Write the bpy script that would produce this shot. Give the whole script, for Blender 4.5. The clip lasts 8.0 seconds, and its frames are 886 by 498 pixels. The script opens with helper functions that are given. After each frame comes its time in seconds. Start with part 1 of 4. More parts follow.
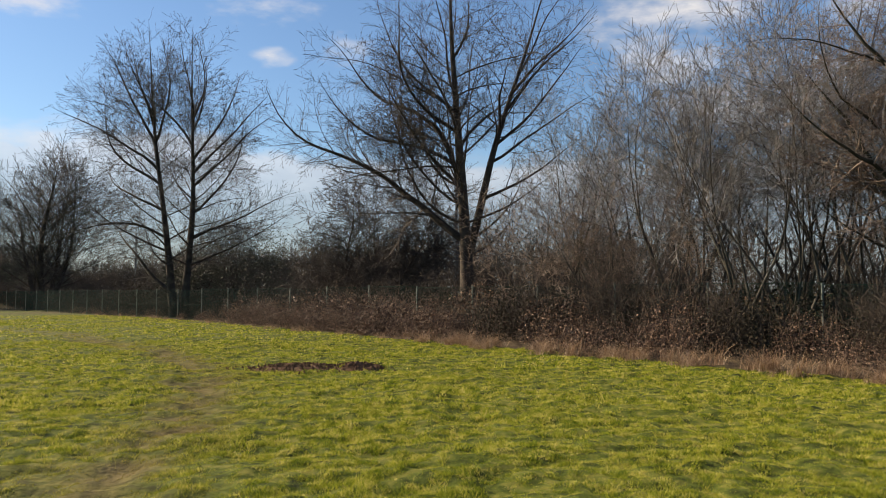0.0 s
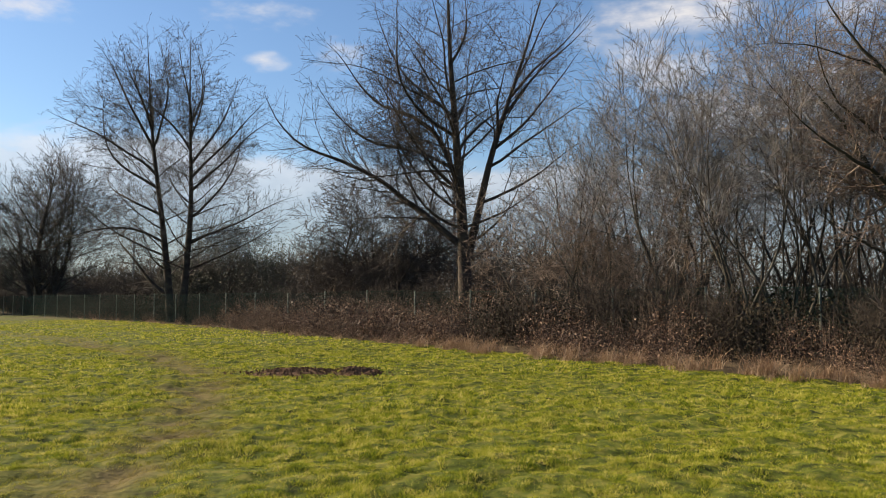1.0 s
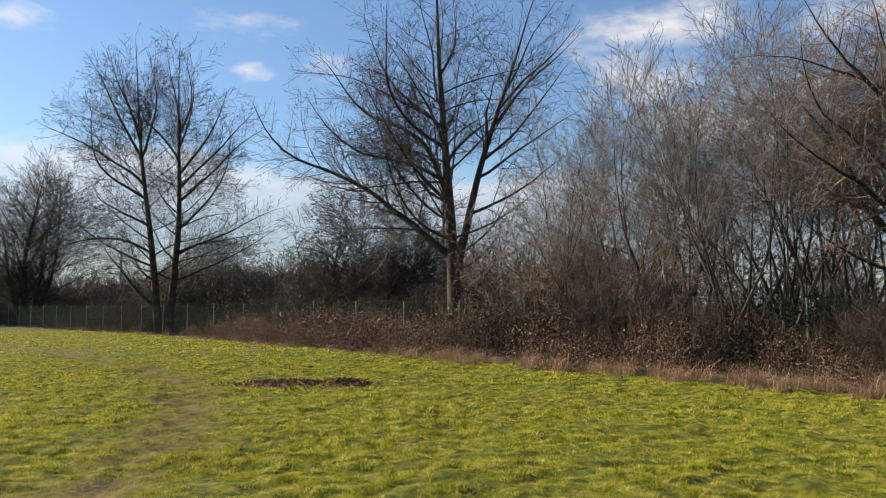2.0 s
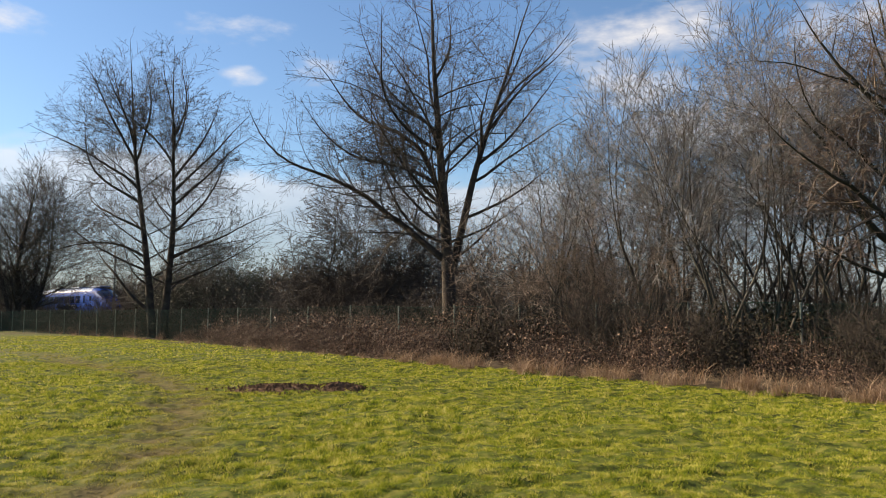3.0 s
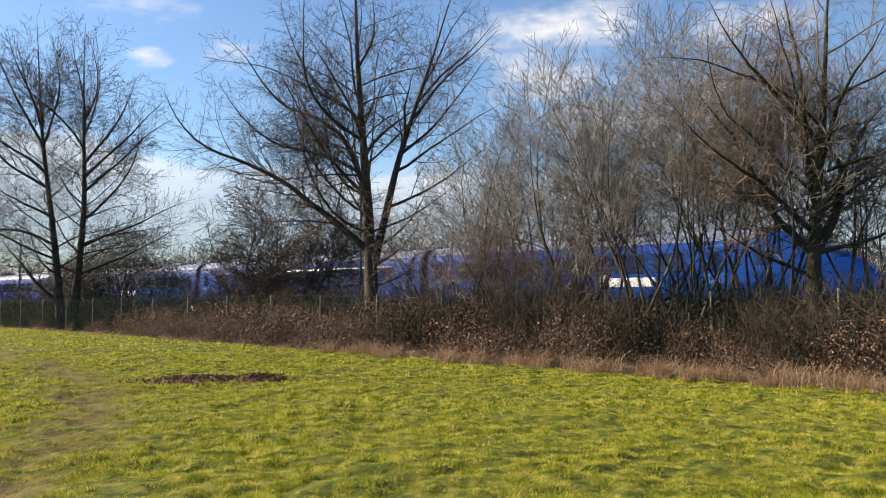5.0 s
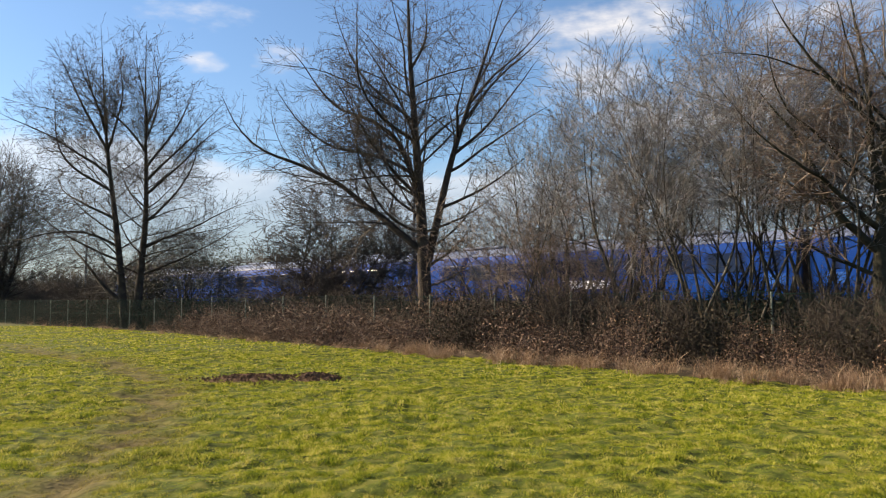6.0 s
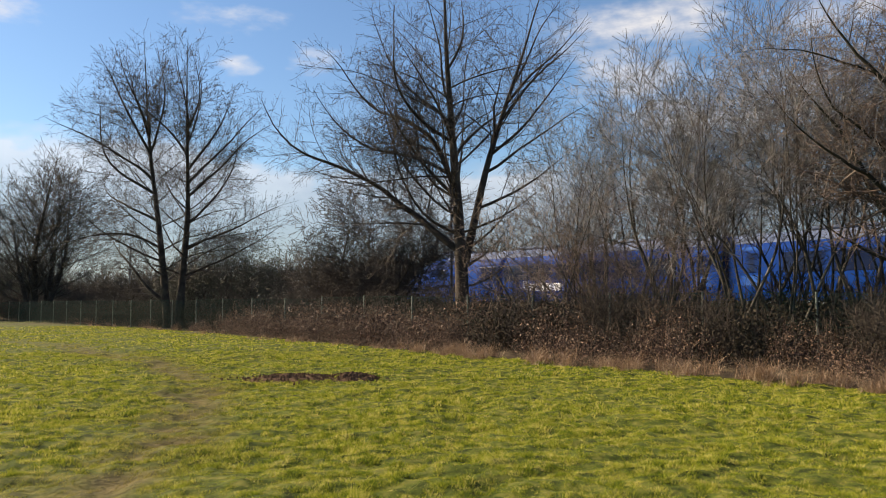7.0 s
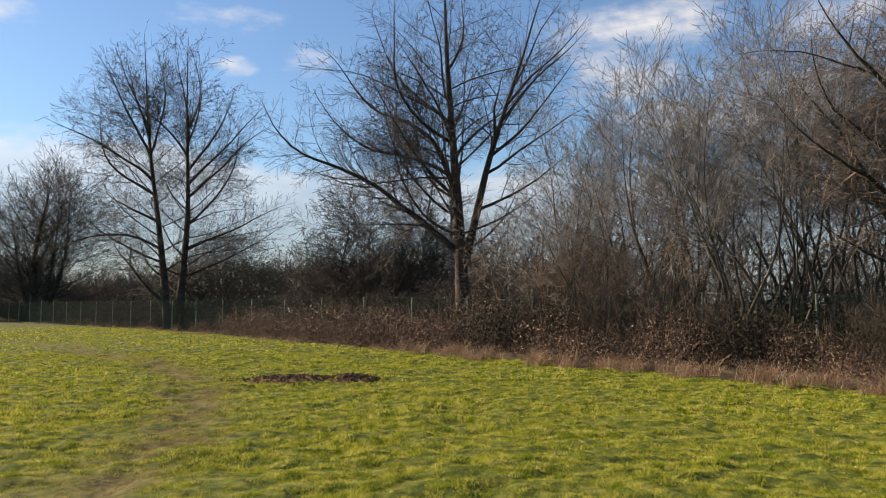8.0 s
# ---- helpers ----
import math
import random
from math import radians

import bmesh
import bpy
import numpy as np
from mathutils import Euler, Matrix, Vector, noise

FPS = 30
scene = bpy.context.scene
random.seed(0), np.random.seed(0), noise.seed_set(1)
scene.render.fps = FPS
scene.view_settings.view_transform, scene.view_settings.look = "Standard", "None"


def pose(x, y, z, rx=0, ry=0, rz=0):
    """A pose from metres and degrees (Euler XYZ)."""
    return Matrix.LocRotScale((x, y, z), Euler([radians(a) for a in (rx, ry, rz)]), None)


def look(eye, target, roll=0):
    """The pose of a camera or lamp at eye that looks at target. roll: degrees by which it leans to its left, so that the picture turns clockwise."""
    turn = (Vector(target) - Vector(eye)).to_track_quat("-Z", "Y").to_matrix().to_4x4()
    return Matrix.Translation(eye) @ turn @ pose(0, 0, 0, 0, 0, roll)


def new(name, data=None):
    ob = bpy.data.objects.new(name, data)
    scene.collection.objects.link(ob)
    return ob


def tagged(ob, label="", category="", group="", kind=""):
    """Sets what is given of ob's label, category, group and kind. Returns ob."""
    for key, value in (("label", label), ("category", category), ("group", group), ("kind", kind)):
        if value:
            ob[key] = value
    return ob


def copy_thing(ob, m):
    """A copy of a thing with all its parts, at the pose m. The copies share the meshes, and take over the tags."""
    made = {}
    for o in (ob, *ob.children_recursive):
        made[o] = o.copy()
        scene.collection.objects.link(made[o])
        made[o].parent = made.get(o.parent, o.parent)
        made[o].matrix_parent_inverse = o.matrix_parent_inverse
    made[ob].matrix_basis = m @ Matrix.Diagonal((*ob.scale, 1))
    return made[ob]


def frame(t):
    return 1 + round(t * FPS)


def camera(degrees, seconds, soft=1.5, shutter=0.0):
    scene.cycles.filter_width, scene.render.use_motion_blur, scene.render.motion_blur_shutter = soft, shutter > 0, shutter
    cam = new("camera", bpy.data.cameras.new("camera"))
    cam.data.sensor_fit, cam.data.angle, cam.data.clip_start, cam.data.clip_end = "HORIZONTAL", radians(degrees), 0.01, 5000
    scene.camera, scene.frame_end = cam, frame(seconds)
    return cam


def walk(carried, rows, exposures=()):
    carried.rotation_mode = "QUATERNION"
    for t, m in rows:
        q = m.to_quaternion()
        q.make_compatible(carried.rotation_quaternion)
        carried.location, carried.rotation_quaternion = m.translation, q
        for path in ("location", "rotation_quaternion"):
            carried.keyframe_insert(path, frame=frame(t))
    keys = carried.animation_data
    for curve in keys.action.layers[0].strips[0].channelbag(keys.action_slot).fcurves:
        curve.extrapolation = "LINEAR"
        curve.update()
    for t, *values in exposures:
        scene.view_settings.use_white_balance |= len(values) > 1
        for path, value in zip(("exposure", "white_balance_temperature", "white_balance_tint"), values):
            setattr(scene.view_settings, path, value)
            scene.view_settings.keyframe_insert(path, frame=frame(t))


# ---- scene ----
cam = camera(58.7, 8.0, soft=1.0, shutter=0.25)
EYE, TILT = 1.55, 3.25
ROWS = [
    (0.0, 0.0, 0.0, 0.0),
    (0.5, -0.006, 0.022, 0.04),
    (1.0, -0.145, 0.332, 0.025),
    (1.5, -0.496, 0.741, 0.012),
    (2.0, -0.934, 1.113, 0.015),
    (2.7, -1.25, 1.36, -0.01),
    (3.3, -1.50, 1.46, -0.03),
    (3.5, -1.909, 1.437, -0.057),
    (3.8, -3.872, 1.228, -0.09),
    (4.0, -5.513, 1.032, -0.13),
    (4.2, -6.228, 0.857, -0.16),
    (4.75, -6.95, 0.70, -0.18),
    (5.3, -6.686, 0.633, -0.17),
    (5.5, -6.084, 0.658, -0.15),
    (6.0, -3.072, 0.685, -0.048),
    (6.5, -1.294, 0.708, 0.06),
    (7.0, -0.36, 0.724, 0.098),
    (7.5, -0.189, 0.796, 0.05),
    (8.0, -0.356, 0.812, 0.029),
]
walk(cam, [(t, pose(0, 0, EYE, TILT, 0, 0) @ pose(0, 0, 0, 90 + pitch, roll, yaw)) for t, yaw, pitch, roll in ROWS],
     exposures=[(0.0, 1.0, 7300, 13), (1.0, 1.05, 7300, 13), (2.0, 1.15, 7300, 13), (3.3, 1.15, 7300, 13), (4.0, 1.3, 7300, 13), (5.4, 1.38, 7300, 13), (6.0, 1.25, 7300, 13), (6.6, 1.12, 7300, 13), (8.0, 1.1, 7300, 13)])

# ---- world and sun ----
SUN_AZ, SUN_EL = -70.0, 28.0      # degrees from straight ahead (left is minus), and above the horizon
world = bpy.data.worlds.new("sky")
scene.world = world
world.use_nodes = True
wn, wl = world.node_tree.nodes, world.node_tree.links
sky = wn.new("ShaderNodeTexSky")
sky.sky_type = "NISHITA"
sky.sun_disc = False
sky.sun_elevation = radians(SUN_EL)
sky.sun_rotation = radians(SUN_AZ)
sky.air_density, sky.dust_density, sky.ozone_density = 1.2, 0.3, 3.0
tint = wn.new("ShaderNodeMixRGB")
tint.blend_type = "MULTIPLY"
tint.inputs["Fac"].default_value = 1.0
tint.inputs["Color2"].default_value = (0.77, 0.95, 1.16, 1)
wl.new(sky.outputs["Color"], tint.inputs["Color1"])
wl.new(tint.outputs["Color"], wn["Background"].inputs["Color"])
wn["Background"].inputs["Strength"].default_value = 0.064

sun_data = bpy.data.lights.new("sun", "SUN")
sun_data.energy, sun_data.angle, sun_data.color = 5.0, radians(0.6), (1.0, 0.88, 0.70)
sun_ob = new("sun", sun_data)
sd = Vector((math.sin(radians(SUN_AZ)) * math.cos(radians(SUN_EL)), math.cos(radians(SUN_AZ)) * math.cos(radians(SUN_EL)), math.sin(radians(SUN_EL))))
sun_ob.matrix_world = look(sd * 50, (0, 0, 0))


# ---- materials ----
def ramp(nt, stops):
    r = nt.nodes.new("ShaderNodeValToRGB")
    e = r.color_ramp.elements
    while len(e) < len(stops):
        e.new(0.5)
    for k, (p, c) in enumerate(stops):
        e[k].position, e[k].color = p, (*c, 1)
    return r


def material(name, stops, scale=3.0, rough=0.85, metal=0.0, bump=0.0, bump_scale=20.0, island=0.0, spec=0.3, detail=5.0, translucent=0.0):
    """A noise-mottled surface; island: how far single pieces differ."""
    m = bpy.data.materials.new(name)
    m.use_nodes = True
    nt = m.node_tree
    b = nt.nodes["Principled BSDF"]
    b.inputs["Roughness"].default_value, b.inputs["Metallic"].default_value = rough, metal
    b.inputs["Specular IOR Level"].default_value = spec
    tc = nt.nodes.new("ShaderNodeTexCoord")
    n = nt.nodes.new("ShaderNodeTexNoise")
    n.inputs["Scale"].default_value, n.inputs["Detail"].default_value = scale, detail
    nt.links.new(tc.outputs["Object"], n.inputs["Vector"])
    r = ramp(nt, stops)
    fac = n.outputs["Fac"]
    if island:
        g = nt.nodes.new("ShaderNodeNewGeometry")
        mr = nt.nodes.new("ShaderNodeMapRange")
        mr.inputs["To Min"].default_value, mr.inputs["To Max"].default_value = -island, island
        nt.links.new(g.outputs["Random Per Island"], mr.inputs["Value"])
        ad = nt.nodes.new("ShaderNodeMath")
        nt.links.new(fac, ad.inputs[0])
        nt.links.new(mr.outputs["Result"], ad.inputs[1])
        fac = ad.outputs[0]
    nt.links.new(fac, r.inputs["Fac"])
    nt.links.new(r.outputs["Color"], b.inputs["Base Color"])
    if bump:
        n2 = nt.nodes.new("ShaderNodeTexNoise")
        n2.inputs["Scale"].default_value, n2.inputs["Detail"].default_value = bump_scale, 6
        nt.links.new(tc.outputs["Object"], n2.inputs["Vector"])
        bp = nt.nodes.new("ShaderNodeBump")
        bp.inputs["Strength"].default_value, bp.inputs["Distance"].default_value = bump, 0.03
        nt.links.new(n2.outputs["Fac"], bp.inputs["Height"])
        nt.links.new(bp.outputs["Normal"], b.inputs["Normal"])
    if translucent:
        tr = nt.nodes.new("ShaderNodeBsdfTranslucent")
        nt.links.new(r.outputs["Color"], tr.inputs["Color"])
        mx = nt.nodes.new("ShaderNodeMixShader")
        mx.inputs["Fac"].default_value = translucent
        nt.links.new(b.outputs[0], mx.inputs[1])
        nt.links.new(tr.outputs[0], mx.inputs[2])
        nt.links.new(mx.outputs[0], nt.nodes["Material Output"].inputs["Surface"])
    return m


def worn(m, stops, scale, name="wear"):
    """Mix a second mottled colour in where the point attribute says that the turf is worn."""
    nt = m.node_tree
    b = nt.nodes["Principled BSDF"]
    old = b.inputs["Base Color"].links[0].from_socket
    at = nt.nodes.new("ShaderNodeAttribute")
    at.attribute_name = name
    n = nt.nodes.new("ShaderNodeTexNoise")
    n.inputs["Scale"].default_value, n.inputs["Detail"].default_value = scale, 6
    tc = nt.nodes.new("ShaderNodeTexCoord")
    nt.links.new(tc.outputs["Object"], n.inputs["Vector"])
    r = ramp(nt, stops)
    nt.links.new(n.outputs["Fac"], r.inputs["Fac"])
    mx = nt.nodes.new("ShaderNodeMixRGB")
    nt.links.new(at.outputs["Fac"], mx.inputs["Fac"])
    nt.links.new(old, mx.inputs["Color1"])
    nt.links.new(r.outputs["Color"], mx.inputs["Color2"])
    for link in list(nt.links):
        if link.from_socket == old and link.to_node != mx:
            nt.links.new(mx.outputs["Color"], link.to_socket)
    return m


TURF = [(0.34, (0.022, 0.03, 0.006)), (0.5, (0.07, 0.088, 0.012)), (0.64, (0.14, 0.135, 0.028))]
m_ground = worn(material("turf", TURF, 5.5, 0.95, bump=1.0, bump_scale=12, spec=0.1), [(0.35, (0.07, 0.052, 0.022)), (0.65, (0.16, 0.12, 0.052))], 4)
m_ground = worn(m_ground, [(0.35, (0.045, 0.032, 0.02)), (0.65, (0.10, 0.075, 0.045))], 2.5, "litter")
m_grass = worn(material("grass_blades", [(0.30, (0.085, 0.125, 0.014)), (0.46, (0.25, 0.285, 0.026)), (0.58, (0.38, 0.37, 0.045)), (0.72, (0.58, 0.50, 0.16))], 5.0, 0.85, island=0.2, spec=0.06, translucent=0.35),
               [(0.35, (0.15, 0.12, 0.04)), (0.65, (0.30, 0.24, 0.09))], 3)
m_bark = material("dark_bark", [(0.3, (0.026, 0.02, 0.016)), (0.55, (0.05, 0.038, 0.029)), (0.75, (0.09, 0.07, 0.05))], 2.5, 0.9, bump=0.8, bump_scale=14)
m_oakbark = material("mossy_bark", [(0.3, (0.022, 0.022, 0.012)), (0.55, (0.042, 0.037, 0.024)), (0.75, (0.075, 0.066, 0.044))], 2.0, 0.9, bump=0.8, bump_scale=14)
m_twig = material("dark_twigs", [(0.3, (0.035, 0.028, 0.024)), (0.7, (0.075, 0.06, 0.05))], 1.2, 0.8)
m_thicket = material("grey_brown_stems", [(0.3, (0.03, 0.027, 0.021)), (0.55, (0.055, 0.048, 0.038)), (0.75, (0.10, 0.09, 0.07))], 0.8, 0.75, island=0.1)
m_twigpale = material("pale_twigs", [(0.3, (0.085, 0.077, 0.07)), (0.55, (0.17, 0.155, 0.144)), (0.75, (0.33, 0.305, 0.285))], 0.6, 0.7, island=0.12)
m_twigrust = material("rusty_twigs", [(0.3, (0.085, 0.06, 0.045)), (0.55, (0.165, 0.118, 0.09)), (0.75, (0.29, 0.225, 0.175))], 0.6, 0.75, island=0.12)
m_scrub = material("scrub_twigs", [(0.3, (0.022, 0.018, 0.014)), (0.7, (0.06, 0.045, 0.034))], 0.7, 0.85, island=0.1)
m_evergreen = material("dark_evergreen_leaves", [(0.3, (0.022, 0.024, 0.014)), (0.7, (0.05, 0.052, 0.03))], 1.0, 0.6, island=0.15)
m_olive = material("olive_leaves", [(0.3, (0.05, 0.055, 0.015)), (0.7, (0.12, 0.12, 0.035))], 1.0, 0.6, island=0.15)
m_deadleaf = material("dead_bramble_leaves", [(0.25, (0.03, 0.018, 0.012)), (0.5, (0.085, 0.048, 0.030)), (0.75, (0.25, 0.16, 0.11))], 1.0, 0.6, island=0.28, spec=0.22)
# undergrowth leaves, with the thicket's shade put into their colour
m_darkleaf = material("shaded_ivy_leaves", [(0.3, (0.022, 0.019, 0.012)), (0.55, (0.038, 0.031, 0.021)), (0.75, (0.075, 0.054, 0.036))], 1.0, 0.8, island=0.25, spec=0.1)
m_cane = material("bramble_canes", [(0.3, (0.06, 0.038, 0.026)), (0.7, (0.16, 0.11, 0.075))], 2.0, 0.7, island=0.15)
m_straw = material("dead_grass", [(0.25, (0.15, 0.085, 0.05)), (0.5, (0.32, 0.21, 0.13)), (0.75, (0.58, 0.44, 0.30))], 1.0, 0.75, island=0.18, translucent=0.25)
m_soil = material("dark_soil", [(0.3, (0.04, 0.024, 0.015)), (0.7, (0.15, 0.09, 0.055))], 8, 0.95, spec=0.05, bump=1.0, bump_scale=30)
m_post = material("weathered_green_steel", [(0.35, (0.05, 0.07, 0.055)), (0.6, (0.14, 0.16, 0.135))], 5, 0.6)
m_wire = material("green_coated_wire", [(0.3, (0.006, 0.025, 0.018)), (0.7, (0.015, 0.045, 0.034))], 5, 0.8, spec=0.1)
m_ballast = material("ballast", [(0.3, (0.09, 0.08, 0.07)), (0.7, (0.24, 0.22, 0.20))], 9, 0.95, bump=1.0, bump_scale=18)
m_rail = material("rail_steel", [(0.3, (0.14, 0.08, 0.05)), (0.7, (0.24, 0.16, 0.11))], 5, 0.6, metal=0.6)
m_concrete = material("concrete", [(0.3, (0.28, 0.27, 0.25)), (0.7, (0.40, 0.39, 0.36))], 5, 0.9, bump=0.3)
m_mast = material("dark_galvanised_steel", [(0.3, (0.05, 0.052, 0.055)), (0.7, (0.10, 0.10, 0.105))], 3, 0.55, metal=0.4)
m_blue = material("glossy_blue_paint", [(0.3, (0.004, 0.036, 0.19)), (0.7, (0.006, 0.048, 0.24))], 0.4, 0.55, spec=0.05)
m_lightblue = material("pale_blue_paint", [(0.3, (0.02, 0.09, 0.34)), (0.7, (0.026, 0.11, 0.4))], 0.6, 0.4, spec=0.2)
m_roof = material("grey_train_roof", [(0.3, (0.10, 0.13, 0.21)), (0.7, (0.17, 0.20, 0.28))], 0.8, 0.42, spec=0.4)
m_glass = material("dark_tinted_glass", [(0.3, (0.008, 0.014, 0.04)), (0.7, (0.014, 0.022, 0.06))], 0.6, 0.12, spec=0.3)
m_under = material("grimy_underframe", [(0.3, (0.018, 0.017, 0.017)), (0.7, (0.05, 0.047, 0.045))], 2.0, 0.8)
m_white = material("white_vinyl", [(0.3, (0.72, 0.74, 0.78)), (0.7, (0.82, 0.83, 0.86))], 2.0, 0.4)


# ---- mesh helpers ----
def mesh_of(name, verts, faces):
    """A mesh from arrays: verts n x 3, faces m x k."""
    verts, faces = np.asarray(verts, dtype=np.float32), np.asarray(faces, dtype=np.int32)
    me = bpy.data.meshes.new(name)
    k = faces.shape[1]
    me.vertices.add(len(verts))
    me.vertices.foreach_set("co", verts.ravel())
    me.loops.add(faces.size)
    me.loops.foreach_set("vertex_index", faces.ravel())
    me.polygons.add(len(faces))
    me.polygons.foreach_set("loop_start", np.arange(0, faces.size, k, dtype=np.int32))
    me.polygons.foreach_set("loop_total", np.full(len(faces), k, dtype=np.int32))
    me.update(calc_edges=True)
    return me


def attach(name, me, mat, parent=None, label=""):
    me.materials.clear()
    me.materials.append(mat)
    ob = new(name, me)
    if parent is not None:
        ob.parent = parent
    return tagged(ob, label)


def part(name, bm, mat, parent=None, label=""):
    me = bpy.data.meshes.new(name)
    bm.normal_update()
    bm.to_mesh(me)
    bm.free()
    return attach(name, me, mat, parent, label)


def tubes(segs, sides):
    """Tapered tubes: segs is n rows of p0, p1, r0, r1 (8 numbers). Returns verts, faces."""
    s = np.asarray(segs, dtype=np.float64).reshape(-1, 8)
    p0, p1, r0, r1 = s[:, :3], s[:, 3:6], s[:, 6], s[:, 7]
    d = p1 - p0
    d /= np.maximum(np.linalg.norm(d, axis=1, keepdims=True), 1e-9)
    ref = np.where(np.abs(d[:, 2:3]) > 0.9, np.array([[1.0, 0, 0]]), np.array([[0, 0, 1.0]]))
    u = np.cross(d, ref)
    u /= np.maximum(np.linalg.norm(u, axis=1, keepdims=True), 1e-9)
    w = np.cross(d, u)
    a = np.arange(sides) * 2 * math.pi / sides
    ring = u[:, None, :] * np.cos(a)[None, :, None] + w[:, None, :] * np.sin(a)[None, :, None]
    lo = p0[:, None, :] + ring * r0[:, None, None]
    hi = p1[:, None, :] + ring * r1[:, None, None]
    verts = np.concatenate([lo, hi], axis=1).reshape(-1, 3)
    k = np.arange(sides)
    quad = np.stack([k, (k + 1) % sides, (k + 1) % sides + sides, k + sides], axis=1)
    faces = (np.arange(len(s)) * 2 * sides)[:, None, None] + quad[None]
    return verts, faces.reshape(-1, 4)


def leaves(rng, pts, size, flat=0.0, slim=0.55):
    """A folded four-cornered leaf at each point, turned at random."""
    pts = np.asarray(pts)
    n = len(pts)
    a = rng.normal(size=(n, 3))
    a[:, 2] *= 1 - flat
    a /= np.linalg.norm(a, axis=1, keepdims=True)
    b = np.cross(a, rng.normal(size=(n, 3)))
    b /= np.maximum(np.linalg.norm(b, axis=1, keepdims=True), 1e-6)
    c = np.cross(a, b)
    s = size * rng.uniform(0.6, 1.4, size=(n, 1))
    v = np.stack([pts - a * s, pts + b * s * slim + c * s * 0.15, pts + a * s, pts - b * s * slim + c * s * 0.15], axis=1)
    return v.reshape(-1, 3), np.arange(n * 4).reshape(-1, 4)


def ring_dir(d, az, ang):
    """d turned away by ang degrees, round itself by az radians."""
    ref = Vector((0, 0, 1)) if abs(d.z) < 0.9 else Vector((1, 0, 0))
    u = d.cross(ref).normalized()
    w = d.cross(u)
    s = math.sin(radians(ang))
    return d * math.cos(radians(ang)) + (u * math.cos(az) + w * math.sin(az)) * s


class Habit:
    """How a kind of tree branches, level by level: length of a segment, waver, rise towards the light, bare share at the base,
    distance between side shoots, their angle, their length as a share of the parent's and their thickness."""
    def __init__(self, seg, wob, up, bare, space, ang, ratio, thin, least=0.15, kink=0.6):
        self.seg, self.wob, self.up, self.bare, self.space, self.ang, self.ratio, self.thin, self.least, self.kink = seg, wob, up, bare, space, ang, ratio, thin, least, kink
        self.levels = len(seg)


def grow(out, rnd, p, d, length, r, lev, h, minr, inside=None):
    """A shoot that wavers along its way and sends out side shoots at a distance from one another."""
    n = max(2 if lev < h.levels - 1 else 1, round(length / h.seg[lev]))
    step, line, bend = length / n, [], Vector()
    taper = 1.3 if lev == 0 else 1.0
    az, s = rnd.uniform(0, 6.28), 0.0
    bud = length * h.bare[lev] + h.space[lev] * rnd.random()
    for i in range(n):
        bend = bend * h.kink + Vector((rnd.gauss(0, 1), rnd.gauss(0, 1), rnd.gauss(0, 1))) * h.wob[lev]
        d = (d + bend + Vector((0, 0, h.up[lev] * step))).normalized()
        q = p + d * step
        ra, rb = max(r * (1 - 0.94 * i / n) ** taper, minr), max(r * (1 - 0.94 * (i + 1) / n) ** taper, minr)
        e = d * (0.25 * rb if lev < 2 else 0.0)
        line.append((p.x, p.y, p.z, q.x + e.x, q.y + e.y, q.z + e.z, ra, rb))
        while lev + 1 < h.levels and bud < s + step:
            f = bud / length
            cl = length * h.ratio[lev] * ((0.35 + 1.1 * math.sin(math.pi * min(1, 0.15 + 0.8 * f))) * 0.75 if lev == 0 else 1.1 - 0.85 * f) * rnd.uniform(0.55, 1.2)
            az += math.pi + rnd.gauss(0, 0.8) if lev else 2.4 + rnd.gauss(0, 0.4)
            if cl > h.least:
                grow(out, rnd, p.lerp(q, (bud - s) / step), ring_dir(d, az, h.ang[lev] * rnd.uniform(0.75, 1.25)), cl, max(ra * h.thin[lev], minr), lev + 1, h, minr, inside)
            bud += h.space[lev] * rnd.uniform(0.6, 1.4)
        s += step
        p = q
        if lev and inside and not inside(p):
            break
    out[lev].append(line)


